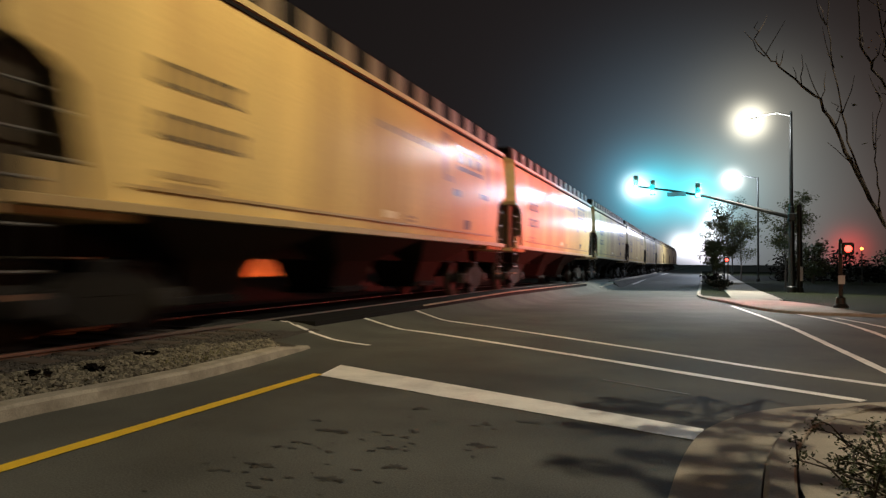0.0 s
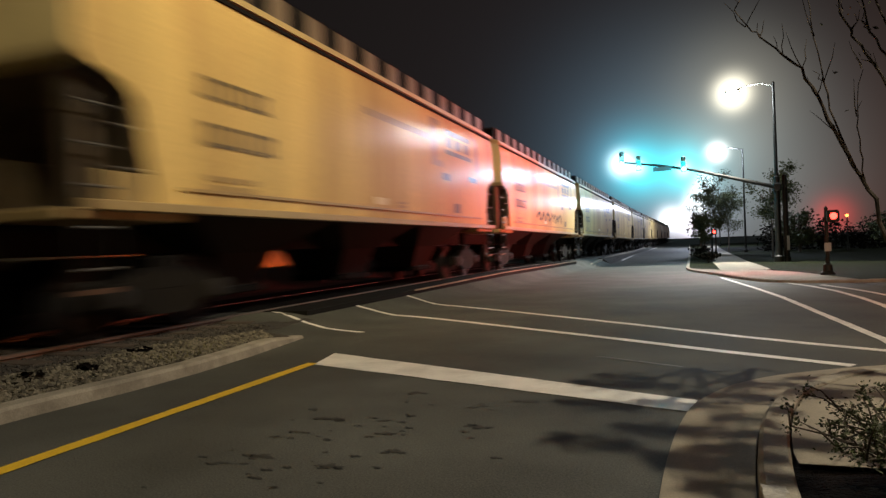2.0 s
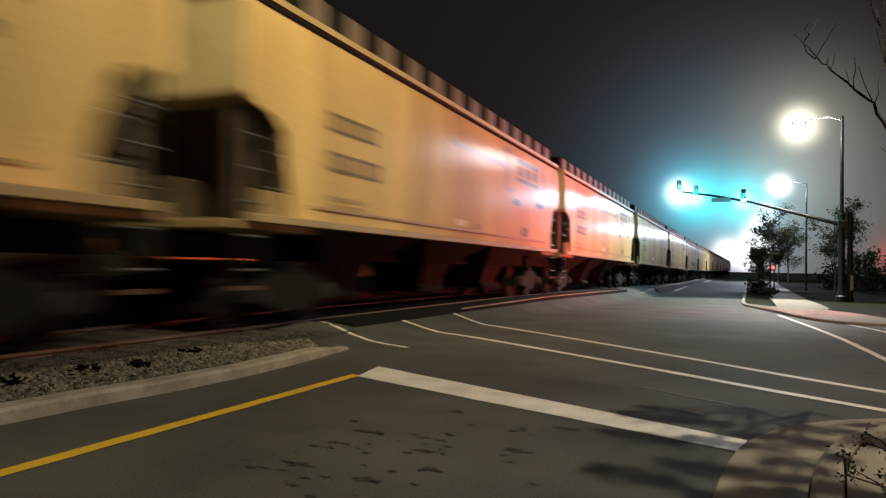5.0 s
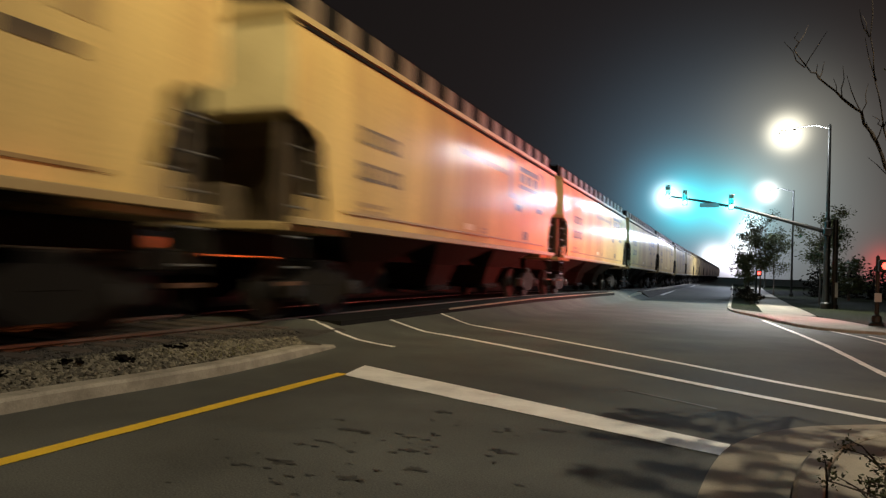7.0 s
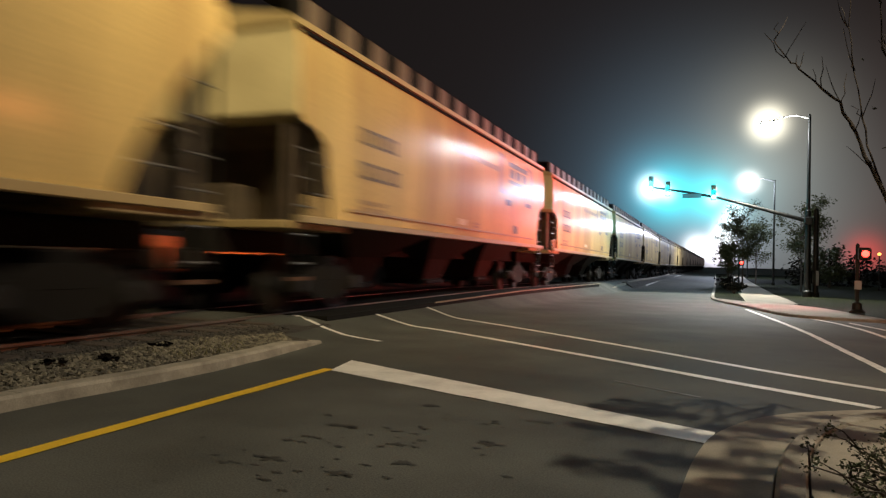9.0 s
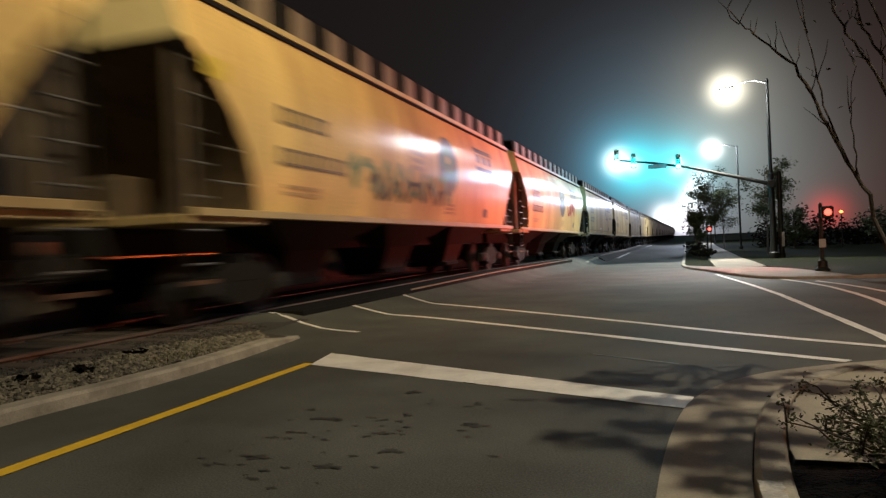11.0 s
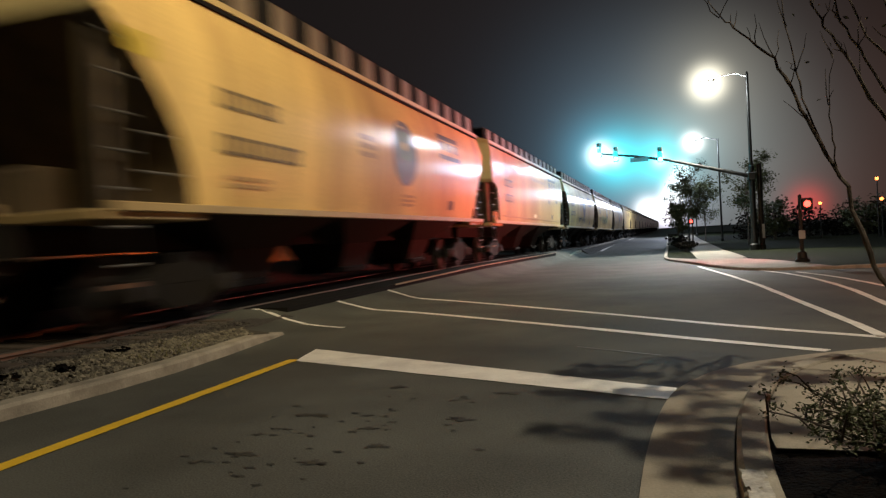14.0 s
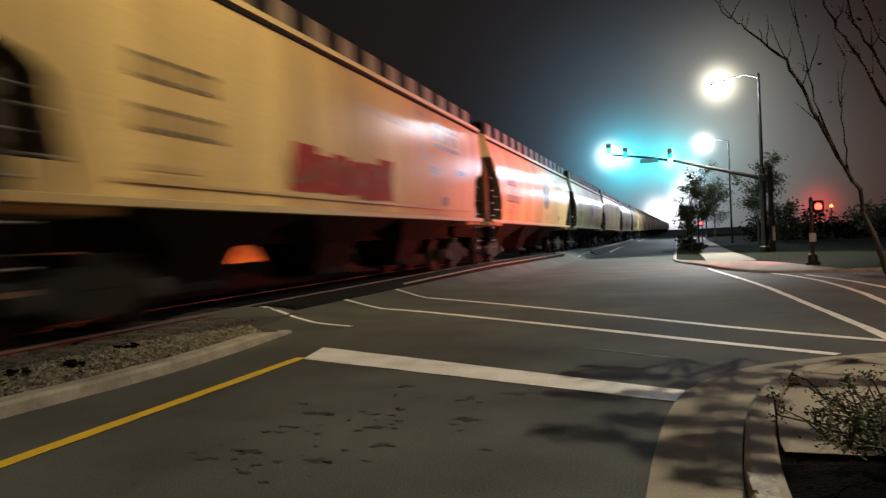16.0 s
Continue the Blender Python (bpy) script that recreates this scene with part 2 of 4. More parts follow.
# ---- mesh helpers ----


def mesh_of(name, bm, mat, smooth=False):
    me = bpy.data.meshes.new(name)
    bmesh.ops.recalc_face_normals(bm, faces=bm.faces)
    bm.to_mesh(me)
    bm.free()
    me.materials.append(mat)
    if smooth:
        me.polygons.foreach_set("use_smooth", [True] * len(me.polygons))
    return me


def part(name, bm, mat, parent, label="", smooth=False):
    ob = new(name, mesh_of(name, bm, mat, smooth))
    ob.parent = parent
    if label:
        tagged(ob, label)
    return ob


def thing(name, label, category, group="", place=(0, 0, 0)):
    ob = new(name)
    ob.location = place
    ob.empty_display_size = 0.2
    return tagged(ob, label, category, group)


def solid(name, bm, mat, label, category, group="", kind="", smooth=False):
    return tagged(new(name, mesh_of(name, bm, mat, smooth)), label, category, group, kind)


def box(bm, x0, x1, y0, y1, z0, z1, bevel=0.0):
    vs = [bm.verts.new((x, y, z)) for x in (x0, x1) for y in (y0, y1) for z in (z0, z1)]
    fs = [bm.faces.new([vs[i] for i in q]) for q in ((0, 1, 3, 2), (4, 6, 7, 5), (0, 4, 5, 1), (2, 3, 7, 6), (0, 2, 6, 4), (1, 5, 7, 3))]
    if bevel:
        es = list({e for f in fs for e in f.edges})
        bmesh.ops.bevel(bm, geom=es, offset=bevel, segments=1, affect="EDGES")
    return bm


def boxed(*a, bevel=0.0):
    return box(bmesh.new(), *a, bevel=bevel)


def tube(bm, points, radii, sides=8):
    """A tapered tube through the points."""
    points = [Vector(p) for p in points]
    rings = []
    for i, p in enumerate(points):
        d = (points[min(i + 1, len(points) - 1)] - points[max(i - 1, 0)]).normalized()
        a = d.orthogonal().normalized() if i == 0 else (ref - d * ref.dot(d)).normalized()
        ref = a
        b = d.cross(a)
        r = radii[i] if isinstance(radii, (list, tuple)) else radii
        rings.append([bm.verts.new(p + (a * math.cos(k * math.tau / sides) + b * math.sin(k * math.tau / sides)) * r) for k in range(sides)])
    for r0, r1 in zip(rings, rings[1:]):
        for k in range(sides):
            bm.faces.new((r0[k], r0[(k + 1) % sides], r1[(k + 1) % sides], r1[k]))
    bm.faces.new(rings[0][::-1]); bm.faces.new(rings[-1])
    return bm


def lathe(bm, profile, sides=24, axis="z", place=(0, 0, 0)):
    """Turns a profile of (radius, height) round an axis."""
    rings = []
    for r, hgt in profile:
        ring = []
        for k in range(sides):
            a = k * math.tau / sides
            c, s = r * math.cos(a), r * math.sin(a)
            v = {"z": (c, s, hgt), "x": (hgt, c, s), "y": (c, hgt, s)}[axis]
            ring.append(bm.verts.new(Vector(v) + Vector(place)))
        rings.append(ring)
    for r0, r1 in zip(rings, rings[1:]):
        for k in range(sides):
            bm.faces.new((r0[k], r0[(k + 1) % sides], r1[(k + 1) % sides], r1[k]))
    bm.faces.new(rings[0][::-1]); bm.faces.new(rings[-1])
    return bm


# ---- lie of the land ----


def smooth(a, b, v):
    u = min(max((v - a) / (b - a), 0), 1)
    return u * u * (3 - 2 * u)


def road_z(y):
    return -0.0147 * (min(max(y, 8), 45) - 8)


def track(y):
    """Sideways shift and drop of the track at y."""
    u = max(y - 18, 0)
    return 0.021 * (u - 6 * (1 - math.exp(-u / 6))), -0.0085 * (min(max(y, 22), 80) - 22)


RAIL_Z, CENTRE_X = 0.20, -7.0


def land(x, y):
    """Height of the paved ground."""
    dx, dz = track(y)
    s = smooth(-4.5, -5.9, x - dx)
    top = RAIL_Z - 0.02 + dz - 0.28 * smooth(8.4, 7.4, y) * smooth(-5.0, -5.6, x - dx)
    far = smooth(-9.5, -14, x - dx)
    # added bank: far slope catches the red light, near crest hides its foot
    bank = 0.62 * smooth(-9.6, -11.4, x - dx) + 1.2 * smooth(-13.5, -18.0, x - dx)
    return road_z(y) * (1 - s) + (top - 0.25 * far + bank) * s


def sheet(name, xs, ys, up, mat, label, category, skirt=0.0):
    bm = bmesh.new()
    grid = [[bm.verts.new((x, y, land(x, y) + up)) for y in ys] for x in xs]
    for i in range(len(xs) - 1):
        for j in range(len(ys) - 1):
            bm.faces.new((grid[i][j], grid[i + 1][j], grid[i + 1][j + 1], grid[i][j + 1]))
    return solid(name, bm, mat, label, category, kind="structure", smooth=True)


def span(a, b, n):
    return [a + (b - a) * i / n for i in range(n + 1)]


# the ground, far beyond the street
bm = bmesh.new()
gx, gy = [-900, -200, -60, -20, 0, 30, 80, 250, 900], [-600, -60, -20, 10, 45, 90, 160, 400, 1500]
grid = [[bm.verts.new((x, y, -0.75)) for y in gy] for x in gx]
for i in range(len(gx) - 1):
    for j in range(len(gy) - 1):
        bm.faces.new((grid[i][j], grid[i + 1][j], grid[i + 1][j + 1], grid[i][j + 1]))
solid("ground", bm, EARTH, "dark bare ground reaching into the mist", "ground", kind="structure")
sheet("far_side_lot", span(-90, -22, 12) + span(-20, -8.6, 19), span(-340, -30, 16) + span(-25, 50, 50) + span(55, 480, 48), -0.004, LOT, "rough bare lot beyond the track with an added bank catching red light", "ground")
sheet("road", span(-8.6, -4, 23) + span(-3, 60, 30), span(-25, 50, 100) + span(55, 480, 48), 0.0, ASPHALT, "worn dark asphalt of the street and crossing", "road")


def along(points, step=0.4):
    out = []
    for (x0, y0), (x1, y1) in zip(points, points[1:]):
        n = max(1, int(math.hypot(x1 - x0, y1 - y0) / step))
        out += [(x0 + (x1 - x0) * i / n, y0 + (y1 - y0) * i / n) for i in range(n)]
    return out + [points[-1]]


def rounded(points, times=2):
    """Cuts the corners of a line of points."""
    for _ in range(times):
        out = [points[0]]
        for p, q in zip(points, points[1:]):
            out += [(p[0] * 0.75 + q[0] * 0.25, p[1] * 0.75 + q[1] * 0.25), (p[0] * 0.25 + q[0] * 0.75, p[1] * 0.25 + q[1] * 0.75)]
        points = out + [points[-1]]
    return points


def band(points, left, right, up_left, up_right, bm=None, step=0.4, ground_z=True):
    """A strip beside a line: its two edges at those offsets to the right of the way, and heights above the land."""
    bm = bm or bmesh.new()
    pts = along(points, step)
    rows = []
    for i, (x, y) in enumerate(pts):
        a, b = pts[max(i - 1, 0)], pts[min(i + 1, len(pts) - 1)]
        d = Vector((b[0] - a[0], b[1] - a[1])).normalized()
        nrm = Vector((d.y, -d.x))
        row = []
        for off, up in ((left, up_left), (right, up_right)):
            px, py = x + nrm.x * off, y + nrm.y * off
            row.append(bm.verts.new((px, py, (land(px, py) if ground_z else 0) + up)))
        rows.append(row)
    for r0, r1 in zip(rows, rows[1:]):
        bm.faces.new((r0[0], r0[1], r1[1], r1[0]))
    return bm


def paint(name, points, width, mat, label):
    bm = band(points, -width / 2, width / 2, 0.005, 0.005, step=0.3)
    for v in bm.verts:
        v.co.x += random.uniform(-0.006, 0.006); v.co.y += random.uniform(-0.006, 0.006)
    return solid(name, bm, mat, label, "road marking", kind="structure")


paint("yellow_line", [(-3.42, -12), (-3.42, 6.05)], 0.12, YELLOW, "solid yellow centre line painted on asphalt")
bm = bmesh.new()
bar_rows = []
for i in range(13):
    f = i / 12
    bar_rows.append([bm.verts.new((-3.5 + 3.6 * f, 6.66 - 1.70 * f + random.uniform(-0.008, 0.008), 0.005)), bm.verts.new((-3.37 + 3.42 * f, 5.98 - 1.36 * f + random.uniform(-0.008, 0.008), 0.005))])
for r0, r1 in zip(bar_rows, bar_rows[1:]):
    bm.faces.new((r0[0], r0[1], r1[1], r1[0]))
solid("stop_bar", bm, WHITE, "broad white stop bar painted on asphalt", "road marking", kind="structure")
paint("crosswalk_line", rounded([(-6.1, 11.15), (-5.3, 11.15), (-4.55, 11.0), (-3.1, 9.93), (-0.39, 7.67), (1.33, 6.42)], 2), 0.13, WHITE, "thin white crosswalk line on asphalt")
paint("crosswalk_line", rounded([(-6.1, 13.6), (-5.0, 13.55), (-4.1, 12.95), (-0.46, 9.36), (0.77, 8.0), (1.95, 7.12)], 2), 0.13, WHITE, "thin white crosswalk line on asphalt")
paint("crosswalk_line", rounded([(1.32, 23.95), (1.84, 15.45), (1.9, 10.63), (1.93, 8.36), (1.95, 7.15)], 1), 0.11, WHITE, "white crosswalk line over the side street")
paint("crosswalk_line", rounded([(2.5, 20.87), (3.09, 17.14), (3.07, 13.23), (2.81, 10.29), (2.6, 7.9)], 1), 0.11, WHITE, "white crosswalk line over the side street")
paint("crosswalk_line", rounded([(3.25, 18.58), (3.57, 16.27), (3.65, 13.36), (3.6, 10.0)], 1), 0.11, WHITE, "white crosswalk line over the side street")
paint("edge_line", rounded([(-6.1, 9.5), (-5.3, 8.98), (-4.56, 8.72), (-4.0, 8.42)], 1), 0.09, WHITE, "thin white line curving towards the track")
paint("lane_line", [(-4.06, 56), (-3.75, 90), (-3.0, 131)], 0.15, WHITE, "white edge line of the street beyond the crossing")
paint("worn_line", [(-0.76, 6.72), (0.01, 6.22)], 0.022, WORN, "faint worn white line on asphalt")

# ---- track ----


def rail_points(off, y0, y1, up, step=3.0):
    n = int((y1 - y0) / step)
    return [(CENTRE_X + off + track(y0 + (y1 - y0) * i / n)[0], y0 + (y1 - y0) * i / n, RAIL_Z + track(y0 + (y1 - y0) * i / n)[1] + up) for i in range(n + 1)]


def beam(points, section):
    """Sweeps a section of (x, z) along points that run along y."""
    bm = bmesh.new()
    rings = [[bm.verts.new((px + sx, py, pz + sz)) for sx, sz in section] for px, py, pz in points]
    n = len(section)
    for r0, r1 in zip(rings, rings[1:]):
        for k in range(n):
            bm.faces.new((r0[k], r0[(k + 1) % n], r1[(k + 1) % n], r1[k]))
    bm.faces.new(rings[0][::-1]); bm.faces.new(rings[-1])
    return bm


TRACK = thing("railway_track", "steel rails on timber ties and dark ballast", "railway track")
for off in (-0.75, 0.75):
    part("rail", beam(rail_points(off, -330, 480, 0), [(-0.07, -0.17), (0.07, -0.17), (0.07, -0.15), (0.012, -0.13), (0.012, -0.05), (0.037, -0.035), (0.037, -0.003), (0.025, 0), (-0.025, 0), (-0.037, -0.003), (-0.037, -0.035), (-0.012, -0.05), (-0.012, -0.13), (-0.07, -0.15)]), RAIL, TRACK, "worn steel rail with a bright head")
part("ballast_bed", beam(rail_points(0, -330, 9.2, 0, 3.0), [(-3.4, -0.35), (-1.9, -0.1), (-1.5, -0.075), (1.5, -0.075), (1.75, -0.1), (2.15, -0.22), (2.15, -0.4), (-3.4, -0.4)]), BALLAST, TRACK, "coarse dark ballast")
part("ballast_bed", beam(rail_points(0, 48, 480, 0, 3), [(-3.4, -0.5), (-1.9, -0.1), (-1.5, -0.075), (1.5, -0.075), (1.75, -0.1), (2.3, -0.5), (2.3, -0.7), (-3.4, -0.7)]), BALLAST, TRACK, "coarse dark ballast")
tie_mesh = mesh_of("tie", boxed(-1.3, 1.3, -0.11, 0.11, -0.22, -0.055, bevel=0.012), TIE)
for i in range(60):
    y = -14 + i * 0.56
    if y < 9:
        t_ob = new("tie", tie_mesh)
        t_ob.parent = TRACK
        t_ob.location = (CENTRE_X + random.uniform(-0.03, 0.03), y, RAIL_Z)
        t_ob.rotation_euler = (0, 0, random.uniform(-0.02, 0.02))
# concrete panels of the crossing, with their pale edge
for a, b in ((0.84, 1.62), (-0.66, 0.66), (-1.62, -0.84)):
    part("crossing_panel", beam(rail_points(0, 9.4, 37.5, 0, 1.5), [(a, -0.2), (a, -0.008), (b, -0.008), (b, -0.2)]), DARK, TRACK, "dark rubber crossing panel beside the rail")

part("panel_edge", beam(rail_points(0, 14.0, 37.5, 0, 1.5), [(1.62, -0.035), (1.62, -0.004), (1.65, -0.004), (1.65, -0.035)]), CONCRETE, TRACK, "pale concrete edge of the crossing")

# ---- covered hopper cars ----


def side_x(z, kind):
    """Half width of the body at a height above the rail."""
    u = (z - 1.40) / (4.29 - 1.40)
    if kind == "round":
        return 1.42 + 0.24 * math.sin(math.pi * (u * 0.78 + 0.12)) - 0.10 * max(u - 0.72, 0) / 0.28
    return 1.56 + 0.04 * math.sin(math.pi * u) - 0.05 * max(u - 0.85, 0) / 0.15


def end_y(z, kind, half):
    """Where the body ends at a height."""
    e = half - 0.62
    if kind == "round":
        u = min(max((3.58 - z) / 2.1, 0), 1)
        return e - 1.5 * (1 - (1 - u) ** 1.6)
    return e - 0.12 * smooth(2.95, 2.85, z) - 0.68 * smooth(2.88, 2.68, z) - 0.25 * smooth(2.7, 1.4, z)


def hopper_body(kind, half):
    bm = bmesh.new()
    zs = [1.46, 1.56, 1.7, 2.0, 2.3, 2.6, 2.76, 2.86, 2.97, 3.1, 3.25, 3.4, 3.5, 3.58, 3.8, 4.05, 4.29]
    rings = []
    for z in zs:
        x, e = side_x(z, kind), end_y(z, kind, half)
        ys = [-e + 2 * e * i / 64 for i in range(65)]
        wave = [0.0016 * (math.sin(y * 2.3 + 0.4 * z) + math.sin(y * 0.9 - 0.7 * z) - 2) for y in ys]
        ring = [bm.verts.new((x + w, y, z)) for y, w in zip(ys, wave)] + [bm.verts.new((-x - w, y, z)) for y, w in zip(ys[::-1], wave[::-1])]
        rings.append(ring)
    n = len(rings[0])
    for r0, r1 in zip(rings, rings[1:]):
        for k in range(n):
            bm.faces.new((r0[k], r0[(k + 1) % n], r1[(k + 1) % n], r1[k]))
    bm.faces.new(rings[0][::-1])
    bm.faces.new(rings[-1])
    return bm


def plate(kind, half, y0, y1, z0, z1, proud=0.006, ny=4, nz=4, round_off=False, jag=0.0, seed=0):
    """A thin painted patch on the near side."""
    rnd = random.Random(seed)
    bm = bmesh.new()
    if round_off:
        cy, cz, ry, rz = (y0 + y1) / 2, (z0 + z1) / 2, (y1 - y0) / 2, (z1 - z0) / 2
        c = bm.verts.new((side_x(cz, kind) + proud, cy, cz))
        rim = []
        for k in range(28):
            a = k * math.tau / 28
            j = 1 + rnd.uniform(-jag, jag)
            z = cz + rz * j * math.sin(a)
            rim.append(bm.verts.new((side_x(z, kind) + proud, cy + ry * j * math.cos(a), z)))
        mid = [bm.verts.new((side_x(cz + (v.co.z - cz) * 0.55, kind) + proud, cy + (v.co.y - cy) * 0.55, cz + (v.co.z - cz) * 0.55)) for v in rim]
        for k in range(28):
            bm.faces.new((rim[k], rim[(k + 1) % 28], mid[(k + 1) % 28], mid[k]))
            bm.faces.new((mid[k], mid[(k + 1) % 28], c))
        return bm
    g = [[bm.verts.new((side_x(z0 + (z1 - z0) * j / nz, kind) + proud, y0 + (y1 - y0) * i / ny, z0 + (z1 - z0) * j / nz)) for j in range(nz + 1)] for i in range(ny + 1)]
    for i in range(ny):
        for j in range(nz):
            bm.faces.new((g[i][j], g[i + 1][j], g[i + 1][j + 1], g[i][j + 1]))
    return bm


def scribble(kind, y0, y1, z0, z1, seed, width=0.09, loops=9, proud=0.008):
    """Sprayed strokes, as a wandering ribbon on the near side."""
    rnd = random.Random(seed)
    pts = []
    for i in range(loops * 3 + 1):
        u = i / (loops * 3)
        pts.append((y0 + (y1 - y0) * u + rnd.uniform(-0.3, 0.3), z0 + (z1 - z0) * (0.5 + 0.45 * math.sin(i * 2.2 + rnd.uniform(-0.4, 0.4)))))
    pts = rounded(pts, 2)
    bm = bmesh.new()
    rows = []
    for i, (y, z) in enumerate(pts):
        a, b = pts[max(i - 1, 0)], pts[min(i + 1, len(pts) - 1)]
        d = Vector((b[0] - a[0], b[1] - a[1]))
        d = d.normalized() if d.length > 1e-6 else Vector((1, 0))
        w = width * (0.7 + 0.5 * math.sin(i * 0.7) ** 2)
        row = []
        for s in (-1, 1):
            py, pz = y - d.y * s * w / 2, z + d.x * s * w / 2
            pz = min(max(pz, 1.5), 4.2)
            row.append(bm.verts.new((side_x(pz, kind) + proud + 0.00004 * i, py, pz)))
        rows.append(row)
    for r0, r1 in zip(rows, rows[1:]):
        bm.faces.new((r0[0], r0[1], r1[1], r1[0]))
    return bm


def bars(car, kind, half, y0, y1, z0, z1, rows, mat, seed):
    """Lettering too blurred to read: plain bars in rows, darker along the head and foot of the row."""
    rnd = random.Random(seed)
    hgt = (z1 - z0) / rows
    for r in range(rows):
        y, low, high = y0, z0 + r * hgt, z0 + r * hgt + hgt * (0.95 if rows == 1 else 0.62)
        while y < y1 - 0.05:
            w = min(rnd.uniform(0.14, 0.2), y1 - y)
            if rows == 1:
                edge = (high - low) * 0.2
                part("lettering_bar", plate(kind, half, y, y + w, low, low + edge, 0.006, 1, 1), mat, car)
                part("lettering_bar", plate(kind, half, y, y + w, high - edge, high, 0.006, 1, 1), mat, car)
                part("lettering_bar", plate(kind, half, y, y + w * 0.8, low + edge, high - edge, 0.006, 1, 2), MARK_MID, car)
            else:
                part("lettering_bar", plate(kind, half, y, y + w, low, high, 0.006, 1, 2), mat, car)
            y += w + rnd.uniform(0.04, 0.06)


def truck(car, y):
    tr = new("truck")
    tr.parent = car
    tr.location = (0, y, 0)
    for s in (-1, 1):
        bm = bmesh.new()
        prof = [(-1.2, 0.36), (-1.2, 0.58), (-0.75, 0.62), (-0.42, 0.78), (0.42, 0.78), (0.75, 0.62), (1.2, 0.58), (1.2, 0.36), (0.7, 0.38), (0.35, 0.22), (-0.35, 0.22), (-0.7, 0.38)]
        a = [bm.verts.new((s * 1.0, yy, zz)) for yy, zz in prof]
        b = [bm.verts.new((s * 1.14, yy, zz)) for yy, zz in prof]
        bm.faces.new(a[::-1]); bm.faces.new(b)
        for k in range(len(prof)):
            bm.faces.new((a[k], a[(k + 1) % len(prof)], b[(k + 1) % len(prof)], b[k]))
        part("side_frame", bm, SHADED_GRIME, tr)
        for w in (-0.88, 0.88):
            bm = bmesh.new()
            lathe(bm, [(0.12, s * 0.60), (0.40, s * 0.62), (0.455, s * 0.655), (0.49, s * 0.66), (0.485, s * 0.68), (0.46, s * 0.69), (0.455, s * 0.80), (0.40, s * 0.80), (0.37, s * 0.75), (0.2, s * 0.76), (0.13, s * 0.82), (0.09, s * 0.82)], 24, "x", (0, w, 0.457))
            part("wheel", bm, WHEEL, tr)
            bm = bmesh.new()
            lathe(bm, [(0.13, s * 1.14), (0.13, s * 1.2), (0.09, s * 1.22)], 12, "x", (0, w, 0.46))
            part("bearing_cap", bm, WHEEL, tr)
        for k in (-0.16, 0.0, 0.16):
            bm = bmesh.new()
            lathe(bm, [(0.06, 0.3), (0.06, 0.66)], 10, "z", (s * 1.07, k, 0))
            part("spring", bm, DARK, tr)
    part("bolster", boxed(-1.15, 1.15, -0.2, 0.2, 0.5, 0.92, bevel=0.03), SHADED_GRIME, tr)
    return tr


